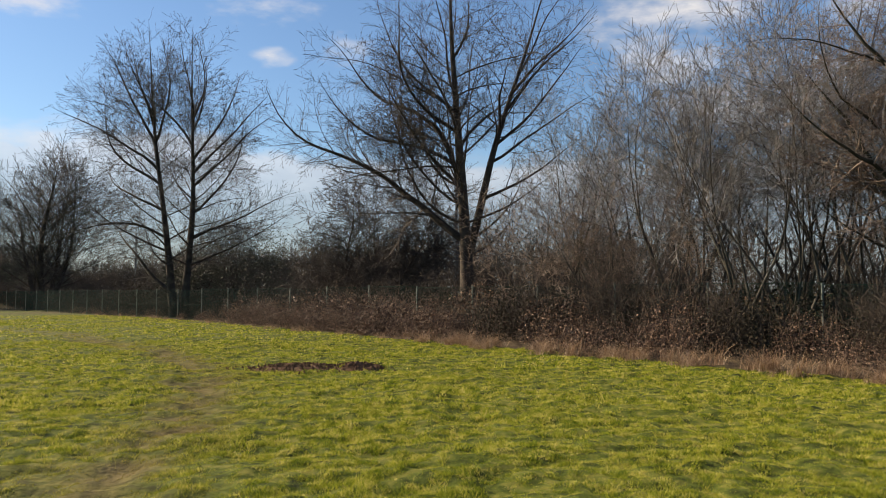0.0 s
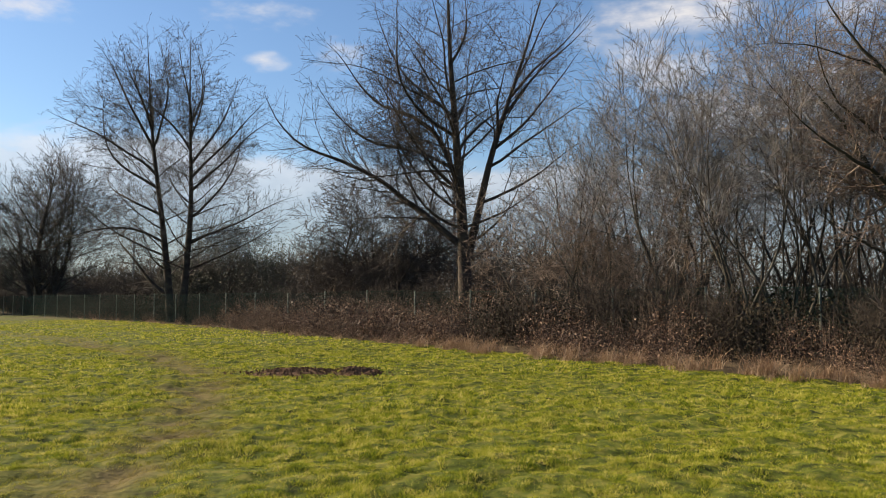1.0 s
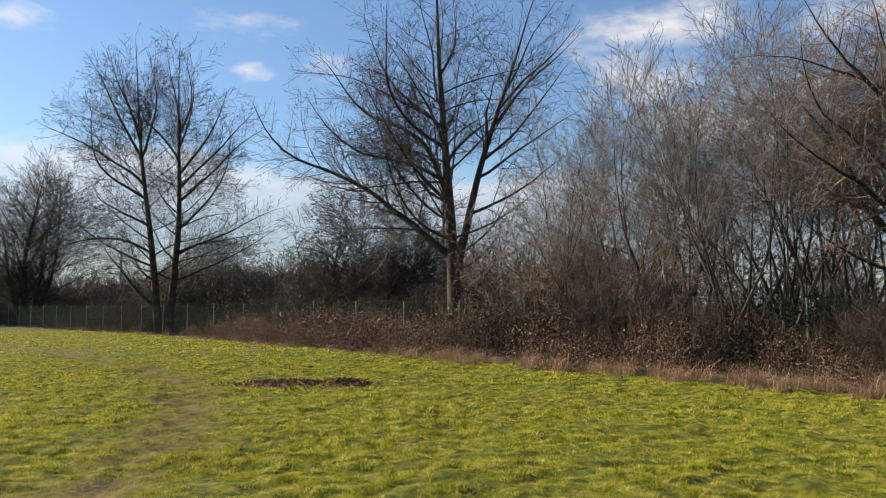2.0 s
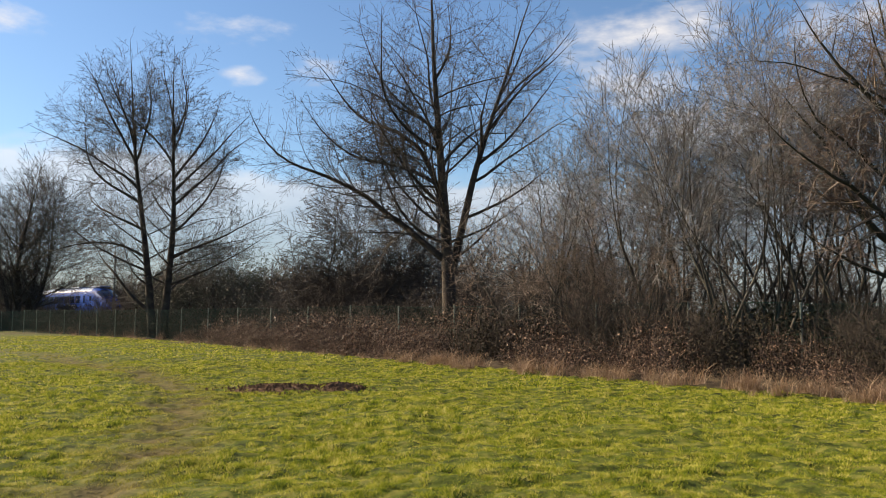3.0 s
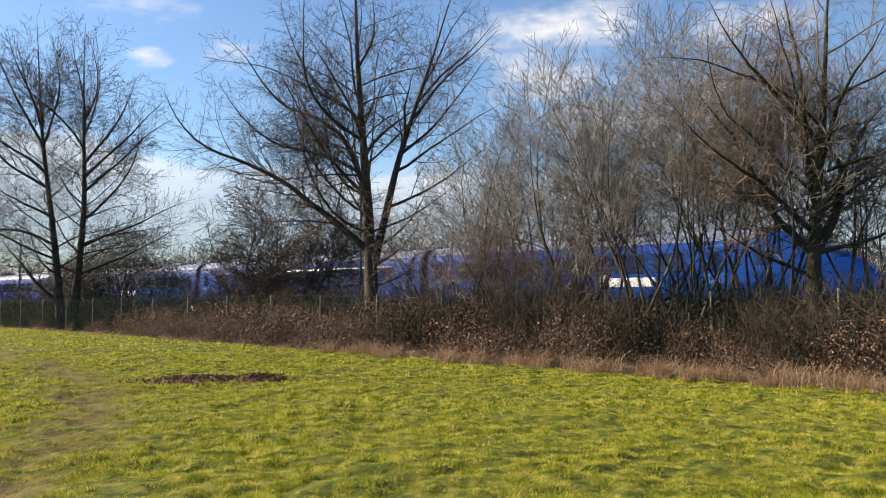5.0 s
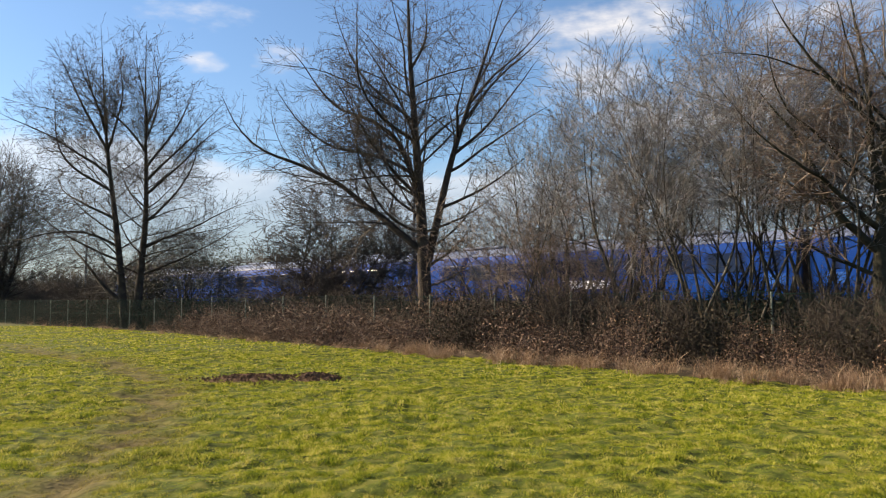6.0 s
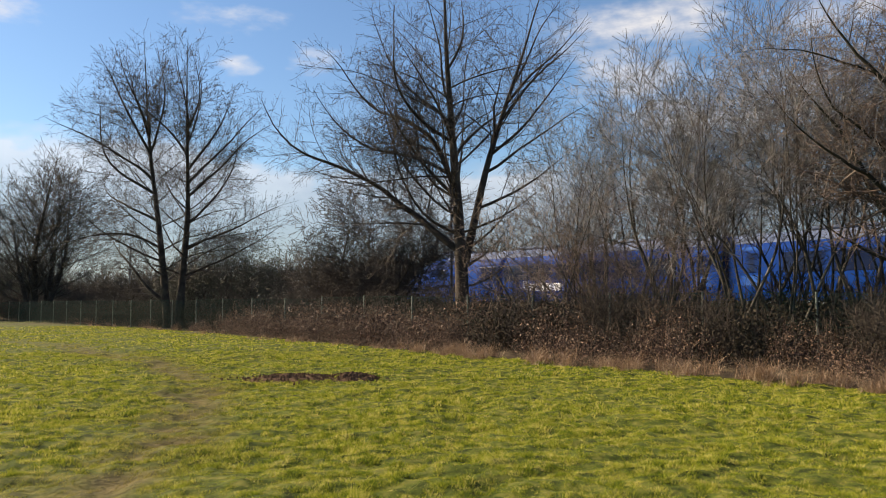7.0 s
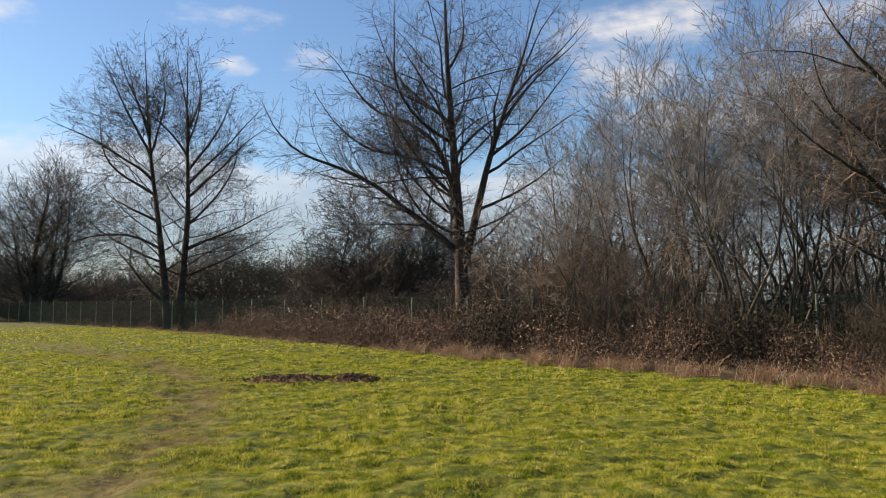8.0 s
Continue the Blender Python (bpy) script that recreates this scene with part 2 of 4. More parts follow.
def tree(name, label, stems, habit, seed, mats, limbs=(), group="", category="tree", minr=0.004, sides=(9, 6), solid=2, inside=None):
    """stems: (x, y, z, bearing, lean, length, radius), each a leader; limbs: (height on the stem, plus 100 for the second stem, bearing, angle from upright, length, radius), great boughs.
    Bearings in degrees, 0 to the right, 90 away. mats: bark, twigs."""
    rnd = random.Random(seed)
    out = [[] for _ in range(habit.levels)]

    def heading(be, lean):
        return Vector((math.sin(radians(lean)) * math.cos(radians(be)), math.sin(radians(lean)) * math.sin(radians(be)), math.cos(radians(lean))))

    for x, y, z, be, lean, ln, r in stems:
        grow(out, rnd, Vector((x, y, z)), heading(be, lean), ln, r, 0, habit, minr, inside)
    for hz, be, el, ln, r in limbs:
        k = 1 if hz > 100 else 0
        hz -= 100 * k
        q = min(out[0][k], key=lambda g: abs(g[2] - hz))
        grow(out, rnd, Vector(q[:3]), heading(be, el), ln, r, 1, habit, minr, inside)
    root = tagged(new(name), label, category, group)
    loose = []
    if solid:
        for line, (x, y, z, be, lean, ln, r) in zip(out[0], stems):
            foot = [(x, y, z - 0.1, x, y, z + 0.55, r * 1.55, r * 1.0)] if z < 0.5 else []
            attach("trunk", mesh_of("trunk", *tubes(line + foot, sides[0])), mats[0], root)
        for line in out[1]:
            if solid > 1 and line[0][6] > 0.03:
                attach("limb", mesh_of("limb", *tubes(line, sides[1])), mats[0], root)
            else:
                loose.append(line)
        if solid == 1:
            tagged(attach("bough", mesh_of("bough", *tubes([g for line in loose for g in line], 4)), mats[0], root), kind="stuff")
            loose = []
    else:
        loose = out[0] + out[1]
    segs = [g for line in loose + [q for lev in out[2:] for q in lev] for g in line]
    tagged(attach("crown", mesh_of("crown", *tubes(segs, 3)), mats[1], root, "bare fine twigs without leaves"), kind="stuff")
    return root


# ---- the plan: along the railway (a, to the right) and away from it (b) ----
DX, DY = 0.672, -0.741


def plan(a, b):
    return a * DX - b * DY, a * DY + b * DX


TRACK_B, RAIL_Z, FENCE_B = 38.0, 1.25, 21.0


def smooth(x, lo, hi):
    t = min(max((x - lo) / (hi - lo), 0.0), 1.0)
    return t * t * (3 - 2 * t)


PATHWAY = [(-2.4, 3.0), (-2.9, 6.2), (-3.1, 9.0), (-3.8, 12.7), (-5.0, 16.6), (-7.4, 21.0), (-14.5, 30.5), (-30.0, 44.0)]


def wear_at(x, y):
    best = 9.0
    for (x0, y0), (x1, y1) in zip(PATHWAY, PATHWAY[1:]):
        ux, uy = x1 - x0, y1 - y0
        t = min(max(((x - x0) * ux + (y - y0) * uy) / (ux * ux + uy * uy), 0), 1)
        best = min(best, math.hypot(x - x0 - t * ux, y - y0 - t * uy))
    n = noise.noise(Vector((x * 0.9, y * 0.9, 3.1)))
    return max(0.0, min(1.0, 1.15 - best / (0.85 + 0.5 * n))) * max(0.0, 0.55 + 0.7 * noise.noise(Vector((x * 1.6, y * 1.6, 8.0))))


def height(x, y):
    a, b = x * DX + y * DY, -x * DY + y * DX
    z = RAIL_Z * smooth(b, 27.5, 33.5) * (1 - smooth(b, 47, 54))
    if b < 26 and abs(x) < 60 and y < 90:
        z += 0.05 * noise.noise(Vector((x * 0.22, y * 0.22, 0.0))) + 0.05 * noise.noise(Vector((x * 1.1, y * 1.1, 5.0))) + 0.065 * noise.noise(Vector((x * 3.6, y * 3.6, 9.0)))
        z -= 0.06 * wear_at(x, y)
    return z


def spread(fine, step, far):
    """Grid lines: even inside (lo, hi), then ever wider out to far."""
    lo, hi = fine
    g = list(np.arange(lo, hi, step))
    s, x = step, hi
    while x < far:
        g.append(x)
        s *= 1.3
        x += s
    s, x = step, lo - step
    while x > -far:
        g.insert(0, x)
        s *= 1.3
        x -= s
    return g


def edge_b(a):
    """Where the turf stops before the brambles."""
    return 15.0 + 5.0 * smooth(-a, 2, 52) + 0.35 * noise.noise(Vector((a * 0.6, 0, 0)))


def ground():
    xs, ys = spread((-13, 12), 0.11, 2600), spread((3, 27), 0.11, 2600)
    v = [(x, y, height(x, y)) for y in ys for x in xs]
    nx = len(xs)
    i = np.arange(len(ys) - 1)[:, None] * nx + np.arange(nx - 1)[None]
    f = np.stack([i, i + 1, i + nx + 1, i + nx], axis=2).reshape(-1, 4)
    me = mesh_of("ground", v, f)
    me.attributes.new("wear", "FLOAT", "POINT").data.foreach_set("value", np.array([wear_at(x, y) if -40 < x < 10 and 0 < y < 50 else 0.0 for x, y, _ in v], dtype=np.float32))
    me.attributes.new("litter", "FLOAT", "POINT").data.foreach_set("value", np.array([smooth(-x * DY + y * DX - edge_b(x * DX + y * DY), -0.1, 0.7) if abs(x) < 200 and abs(y) < 200 else 0.0 for x, y, _ in v], dtype=np.float32))
    me.polygons.foreach_set("use_smooth", np.ones(len(f), dtype=bool))
    tagged(attach("ground", me, m_ground), "mown green winter meadow with a worn path", "ground", kind="structure")


ground()


def lattice(x, y, seed):
    """Smooth noise from -1 to 1 over arrays."""
    tab = np.random.default_rng(seed).uniform(-1, 1, (256, 256))
    xi, yi = np.floor(x).astype(int), np.floor(y).astype(int)
    u, v = x - xi, y - yi
    u, v = u * u * (3 - 2 * u), v * v * (3 - 2 * v)
    g = lambda i, j: tab[(xi + i) % 256, (yi + j) % 256]
    return (g(0, 0) * (1 - u) + g(1, 0) * u) * (1 - v) + (g(0, 1) * (1 - u) + g(1, 1) * u) * v


def sampler(fn, x0, x1, y0, y1, step):
    """fn on a grid, then between its points by straight lines."""
    gx, gy = np.arange(x0, x1 + step, step), np.arange(y0, y1 + step, step)
    tab = np.array([[fn(x, y) for x in gx] for y in gy])

    def at_points(x, y):
        a, b = np.clip((x - x0) / step, 0, len(gx) - 1.001), np.clip((y - y0) / step, 0, len(gy) - 1.001)
        i, j = a.astype(int), b.astype(int)
        u, v = a - i, b - j
        return (tab[j, i] * (1 - u) + tab[j, i + 1] * u) * (1 - v) + (tab[j + 1, i] * (1 - u) + tab[j + 1, i + 1] * u) * v
    return at_points


def grass():
    rng = np.random.default_rng(3)
    vs, wears = [], []
    edges = np.array([edge_b(a) for a in np.arange(-80, 20, 0.25)])
    for y0, y1, x0, x1, dens, ht, wd, step in ((4.3, 7.5, -5, 6, 8500, 0.040, 0.0034, 0.11), (7.5, 11, -7, 8, 5000, 0.042, 0.005, 0.11), (11, 16, -10, 10, 2200, 0.046, 0.008, 0.11), (16, 26, -16, 8, 800, 0.05, 0.015, 0.11), (26, 56, -36, -1, 90, 0.055, 0.035, 0.5)):
        n = int((y1 - y0) * (x1 - x0) * dens)
        x, y = rng.uniform(x0, x1, n), rng.uniform(y0, y1, n)
        a, b = x * DX + y * DY, -x * DY + y * DX
        # tufts of two sizes with hollows between them
        c = 0.5 + 0.45 * lattice(x * 4.6, y * 4.6, 5) + 0.55 * lattice(x * 11.0, y * 11.0, 6) + 0.3 * lattice(x * 1.3, y * 1.3, 7)
        w = sampler(wear_at, x0, x1, y0, y1, 0.2 if step < 0.4 else 0.5)(x, y)
        keep = (b < np.interp(a, np.arange(-80, 20, 0.25), edges) + 0.3) & (rng.random(n) > w * 0.75) & (rng.random(n) < 0.45 + 0.75 * c)
        x, y, c, w = x[keep], y[keep], np.maximum(c[keep], 0), w[keep]
        n = len(x)
        z = sampler(height, x0, x1, y0, y1, step)(x, y) - 0.006
        h = ht * (0.25 + 0.9 * c ** 1.4) * rng.uniform(0.55, 1.35, n) * (1 - 0.6 * w)
        az, bz, tilt = rng.uniform(0, 6.283, n), rng.uniform(0, 6.283, n), rng.uniform(0.2, 1.3, n) * h
        cx, sx = np.cos(az) * wd, np.sin(az) * wd
        tri = np.stack([np.stack([x - cx, y - sx, z], 1), np.stack([x + cx, y + sx, z], 1), np.stack([x + np.cos(bz) * tilt, y + np.sin(bz) * tilt, z + h], 1)], axis=1)
        vs.append(tri.reshape(-1, 3))
        wears.append(np.repeat(w, 3))
    vs = np.concatenate(vs)
    me = mesh_of("grass", vs, np.arange(len(vs)).reshape(-1, 3))
    me.attributes.new("wear", "FLOAT", "POINT").data.foreach_set("value", np.concatenate(wears).astype(np.float32))
    tagged(attach("grass", me, m_grass), "short tufty green meadow grass", "grass", kind="stuff")


grass()


# ---- clouds: a far bank that drifts ----
def cloud_material():
    m = bpy.data.materials.new("cloud")
    m.use_nodes = True
    nt = m.node_tree
    nt.nodes.remove(nt.nodes["Principled BSDF"])
    uv = nt.nodes.new("ShaderNodeUVMap")
    uv.uv_map = "bearing"
    sep = nt.nodes.new("ShaderNodeSeparateXYZ")
    nt.links.new(uv.outputs[0], sep.inputs[0])

    def mth(op, a, b=None, c=None):
        k = nt.nodes.new("ShaderNodeMath")
        k.operation = op
        for s, val in zip(k.inputs, (a, b, c)):
            if val is None:
                continue
            if isinstance(val, (int, float)):
                s.default_value = val
            else:
                nt.links.new(val, s)
        return k.outputs[0]

    def noi(sx, sy, scale, det, off):
        mp = nt.nodes.new("ShaderNodeMapping")
        mp.inputs["Scale"].default_value = (sx, sy, 1)
        mp.inputs["Location"].default_value = (off, off * 0.7, off)
        nt.links.new(uv.outputs[0], mp.inputs["Vector"])
        k = nt.nodes.new("ShaderNodeTexNoise")
        k.inputs["Scale"].default_value, k.inputs["Detail"].default_value, k.inputs["Roughness"].default_value = scale, det, 0.55
        nt.links.new(mp.outputs[0], k.inputs["Vector"])
        return k.outputs["Fac"]

    az, el = sep.outputs[0], sep.outputs[1]
    big, fine = noi(0.5, 1.4, 0.16, 5, 3.0), noi(0.7, 1.6, 0.6, 6, 11.0)
    wob = mth("ADD", mth("MULTIPLY", mth("SUBTRACT", big, 0.5), 5.0), mth("MULTIPLY", mth("SUBTRACT", fine, 0.5), 2.6))
    # the bank: dense below its uneven top
    dens = mth("MULTIPLY", mth("SUBTRACT", mth("ADD", 11.6, wob), mth("ADD", el, mth("MULTIPLY", mth("ADD", az, 30.0), 0.03))), 0.55)
    dens = mth("MINIMUM", dens, 1.0)
    for ca, ce, ra, re in ((-12.2, 16.6, 2.0, 0.9), (-14.5, 19.6, 5.5, 1.5), (-27.5, 18.4, 5.0, 1.1), (-6.8, 17.2, 3.0, 1.4), (15.8, 19.4, 8.5, 3.0), (16.5, 15.8, 5.0, 2.2), (24.0, 13.5, 9.0, 3.2), (30.0, 18.0, 6.0, 3.0)):
        q = mth("ADD", mth("POWER", mth("ABSOLUTE", mth("DIVIDE", mth("SUBTRACT", az, ca), ra)), 2.0), mth("POWER", mth("ABSOLUTE", mth("DIVIDE", mth("SUBTRACT", el, ce), re)), 2.0))
        puff = mth("SUBTRACT", mth("ADD", 0.8, mth("MULTIPLY", wob, 0.75)), q)
        dens = mth("MAXIMUM", dens, puff)
    fac = nt.nodes.new("ShaderNodeMapRange")
    fac.interpolation_type = "SMOOTHSTEP"
    fac.inputs["From Max"].default_value = 1.9
    nt.links.new(dens, fac.inputs["Value"])
    # sunlit tops are white, the deep lower bank is blue-grey
    deep = nt.nodes.new("ShaderNodeMapRange")
    deep.interpolation_type = "SMOOTHSTEP"
    deep.inputs["From Min"].default_value, deep.inputs["From Max"].default_value = 11.5, 4.0
    nt.links.new(mth("ADD", el, wob), deep.inputs["Value"])
    col = ramp(nt, [(0.0, (0.86, 0.88, 0.92)), (0.45, (0.62, 0.65, 0.73)), (1.0, (0.29, 0.33, 0.45))])
    nt.links.new(deep.outputs[0], col.inputs["Fac"])
    em = nt.nodes.new("ShaderNodeEmission")
    em.inputs["Strength"].default_value = 0.50
    nt.links.new(col.outputs[0], em.inputs["Color"])
    tr = nt.nodes.new("ShaderNodeBsdfTransparent")
    mx = nt.nodes.new("ShaderNodeMixShader")
    nt.links.new(fac.outputs[0], mx.inputs["Fac"])
    nt.links.new(tr.outputs[0], mx.inputs[1])
    nt.links.new(em.outputs[0], mx.inputs[2])
    nt.links.new(mx.outputs[0], nt.nodes["Material Output"].inputs["Surface"])
    return m


def clouds():
    R, az, el = 3200.0, np.linspace(-70, 75, 59), np.linspace(-0.6, 34, 15)
    v = [(R * math.sin(radians(a)) * math.cos(radians(e)), R * math.cos(radians(a)) * math.cos(radians(e)), R * math.sin(radians(e))) for e in el for a in az]
    n = len(az)
    i = np.arange(len(el) - 1)[:, None] * n + np.arange(n - 1)[None]
    f = np.stack([i, i + 1, i + n + 1, i + n], axis=2).reshape(-1, 4)
    me = mesh_of("clouds", v, f)
    uvl = me.uv_layers.new(name="bearing")
    flat = np.array([(a, e) for e in el for a in az], dtype=np.float32)
    uvl.data.foreach_set("uv", flat[f.ravel()].ravel())
    return tagged(attach("backdrop", me, cloud_material()), "drifting white cloud bank in a blue sky", "sky", kind="structure")


cloud_bank = clouds()


# ---- trees ----
def at(x, y, turn=0.0, k=1.0):
    return pose(x, y, height(x, y), 0, 0, turn) @ Matrix.Diagonal((k, k, k, 1))


def again(ob, m):
    """A copy at the pose m, whose scale is the copy's own."""
    k = ob.scale
    return copy_thing(ob, m @ Matrix.Diagonal((1 / k.x, 1 / k.y, 1 / k.z, 1)))


def oval(cx, cz, rx, ry, rz):
    """The space that a crown fills."""
    return lambda p: ((p.x - cx) / rx) ** 2 + (p.y / ry) ** 2 + ((p.z - cz) / rz) ** 2 < 1


H_ALDER = Habit((0.8, 0.6, 0.42, 0.26, 0.22), (0.016, 0.075, 0.10, 0.12, 0.10), (0.002, 0.05, 0.03, 0.03, 0.03), (0.30, 0.12, 0.10, 0.10, 1), (0.50, 0.31, 0.21, 0.18, 1),
                (58, 46, 44, 40, 0), (0.32, 0.47, 0.48, 0.5, 0), (0.28, 0.36, 0.45, 0.6, 0), 0.16)


def big_tree():
    stems = [(0, 0, -0.15, 170, 0.6, 18.4, 0.36), (0.1, 0.05, 3.4, 5, 13.5, 14.8, 0.21)]
    limbs = [(3.8, 178, 58, 12.0, 0.185), (4.6, 186, 76, 9.2, 0.075), (5.4, 172, 78, 9.0, 0.07), (6.2, 180, 20, 10.4, 0.15), (6.0, 200, 60, 7.0, 0.09), (7.0, 176, 54, 8.2, 0.10), (6.4, 165, 68, 7.6, 0.07),
             (4.2, 8, 66, 4.6, 0.07), (5.0, 350, 70, 5.0, 0.07), (3.0, 20, 60, 3.4, 0.08), (2.4, 5, 80, 3.4, 0.06), (4.9, 100, 60, 6.0, 0.08), (5.6, 265, 58, 5.6, 0.08), (8.2, 183, 46, 7.4, 0.09), (9.4, 172, 40, 6.6, 0.08),
             (8.4, 250, 40, 5.5, 0.08), (8.0, 80, 42, 6.0, 0.09), (10.5, 190, 34, 5.8, 0.07), (11.5, 10, 30, 5.0, 0.07), (106.0, 356, 70, 5.6, 0.08), (107.2, 8, 64, 5.6, 0.08), (108.4, 350, 56, 5.8, 0.08),
             (109.5, 12, 48, 5.6, 0.08), (110.5, 345, 40, 5.2, 0.07), (111.5, 20, 34, 5.0, 0.06), (107.8, 80, 50, 5.0, 0.07), (108.8, 262, 46, 5.0, 0.07)]
    t = tree("tree", "tall bare spreading tree with a forked dark trunk behind the fence", stems, H_ALDER, 5, (m_bark, m_twig), limbs, minr=0.0055, inside=oval(-1.5, 9.5, 8.2, 7.0, 9.6))
    t.matrix_basis = at(1.1, 35.0)


def twin_tree():
    h = Habit((0.9, 0.7, 0.5, 0.34, 0.3), (0.010, 0.07, 0.10, 0.12, 0.10), (0.003, 0.03, 0.02, 0.03, 0.03), (0.14, 0.12, 0.10, 0.10, 1), (0.50, 0.33, 0.23, 0.21, 1),
              (60, 46, 44, 40, 0), (0.33, 0.50, 0.50, 0.5, 0), (0.26, 0.36, 0.45, 0.6, 0), 0.2)
    stems = [(-0.3, 0, -0.15, 178, 6.0, 20.0, 0.30), (0.3, 0.1, -0.15, 5, 3.5, 19.6, 0.30)]
    limbs = [(1.9, 180, 58, 8.4, 0.14), (4.0, 176, 66, 7.4, 0.09), (5.6, 186, 66, 7.6, 0.10), (7.4, 172, 62, 7.6, 0.10), (9.0, 184, 56, 7.6, 0.11), (10.0, 176, 48, 8.0, 0.11), (11.2, 182, 36, 8.0, 0.11), (12.0, 20, 26, 7.0, 0.09), (12.4, 100, 30, 6.6, 0.08), (12.8, 260, 32, 6.0, 0.08), (13.6, 180, 30, 6.0, 0.08),
             (103.4, 4, 64, 7.6, 0.10), (105.0, 352, 64, 7.8, 0.10), (106.8, 8, 60, 7.8, 0.10), (108.4, 356, 54, 7.6, 0.10), (109.6, 6, 46, 7.6, 0.10), (110.8, 0, 36, 7.4, 0.10), (111.4, 190, 24, 7.0, 0.09), (112.0, 300, 30, 6.8, 0.08), (112.6, 80, 30, 6.0, 0.08), (107.6, 180, 50, 3.6, 0.06), (113.4, 5, 28, 6.0, 0.08)]
    t = tree("tree", "tall bare twin-trunked tree with upswept twigs by the fence", stems, h, 11, (m_bark, m_twig), limbs, minr=0.0075, inside=oval(0, 8.8, 8.6, 7.0, 11.4))
    t.matrix_basis = at(-17.6, 52.5)


def round_tree():
    h = Habit((0.9, 0.7, 0.5, 0.4), (0.03, 0.04, 0.06, 0.07), (0.0, 0.03, 0.04, 0.04), (0.10, 0.12, 0.1, 1), (0.38, 0.29, 0.25, 1),
              (46, 42, 42, 0), (0.45, 0.52, 0.55, 0), (0.34, 0.42, 0.55, 0), 0.25)
    stems = [(0, 0, -0.15, 180, 6, 15.4, 0.40), (0.4, 0, -0.15, 20, 20, 13.5, 0.28), (-0.4, 0.2, -0.15, 160, 26, 13.0, 0.28), (0.2, 0.3, -0.15, 70, 12, 13.5, 0.24)]
    t = tree("tree", "bare round-crowned tree with many rising limbs", stems, h, 21, (m_bark, m_twig), minr=0.012, inside=oval(0, 8.5, 8.0, 8.0, 7.8))
    t.matrix_basis = at(-38.0, 75.0, 0, 1.04)
    again(t, at(-48.0, 80.0, 130, 0.86))


def hawthorn():
    h = Habit((0.5, 0.45, 0.35, 0.3), (0.06, 0.07, 0.09, 0.1), (0.0, -0.01, 0.0, 0.0), (0.10, 0.12, 0.1, 1), (0.18, 0.15, 0.14, 1), (54, 48, 44, 0), (0.52, 0.52, 0.55, 0), (0.5, 0.55, 0.6, 0), 0.16)
    stems = [(0, 0, -0.1, 180, 10, 6.6, 0.12), (0.5, 0.2, -0.1, 20, 16, 6.2, 0.11), (-0.5, 0, -0.1, 176, 30, 6.2, 0.11), (-0.2, -0.2, -0.1, 186, 52, 5.0, 0.09), (0.2, -0.3, -0.1, 300, 16, 5.4, 0.10), (0.9, 0, -0.1, 5, 38, 5.2, 0.09)]
    t = tree("small_tree", "dense dark bare hawthorn with tangled drooping twigs", stems, h, 31, (m_bark, m_twig), category="tree", minr=0.009, solid=1, inside=oval(-0.2, 2.6, 4.6, 3.6, 5.0))
    t.matrix_basis = at(-3.1, 44.0, 0, 1.26)
    again(t, at(-4.4, 47.0, 80, 0.55))


THICK = ((0.55, 0.4, 0.3, 0.26), (0.045, 0.06, 0.07, 0.07), (0.012, 0.07, 0.09, 0.08))
H_THICK = Habit(*THICK, (0.38, 0.12, 0.1, 1), (0.33, 0.225, 0.165, 1), (44, 44, 38, 0), (0.33, 0.48, 0.52, 0), (0.42, 0.48, 0.55, 0), 0.13)
H_LOW = Habit(*THICK, (0.20, 0.12, 0.1, 1), (0.33, 0.22, 0.165, 1), (50, 46, 40, 0), (0.38, 0.5, 0.52, 0), (0.42, 0.48, 0.55, 0), 0.13)


def thicket():
    """Many-stemmed grey willow and hazel, crowded along the fence."""
    made = []
    for k, (n, ht, fan) in enumerate(((8, 10.4, 24), (7, 9.6, 30), (8, 7.6, 40))):
        rnd = random.Random(100 + k)
        stems = [(rnd.uniform(-0.7, 0.7), rnd.uniform(-0.6, 0.6), -0.15, rnd.uniform(0, 360), rnd.uniform(4, fan), ht * rnd.uniform(0.72, 1.08), rnd.uniform(0.04, 0.085)) for _ in range(n)]
        made.append(tree("thicket_tree", "many-stemmed bare grey-brown willow crowded along the fence", stems, H_THICK if k != 2 else H_LOW, 140 + k, (m_thicket, m_twigpale if k != 2 else m_twigrust), group="thicket along the fence", minr=0.0056, sides=(6, 4), solid=1))
    spots = [(4.0, 28.8, 2, 30, 0.95), (5.2, 26.8, 2, 150, 0.85), (6.9, 25.0, 2, 250, 0.75), (5.8, 29.4, 0, 60, 0.90), (13.3, 23.6, 1, 200, 1.08), (6.4, 27.2, 1, 200, 0.98), (7.9, 25.8, 0, 10, 1.0), (9.2, 23.6, 1, 60, 1.04), (10.3, 22.6, 0, 140, 0.96),
             (12.4, 21.8, 1, 300, 1.0), (14.8, 21.0, 0, 310, 0.95), (16.0, 16.5, 1, 20, 0.95), (8.8, 26.6, 0, 220, 1.02), (11.6, 24.6, 0, 90, 1.05)]
    used = set()
    for x, y, k, turn, s in spots:
        if k in used:
            again(made[k], at(x, y, turn, s))
        else:
            made[k].matrix_basis = at(x, y, turn, s)
            used.add(k)


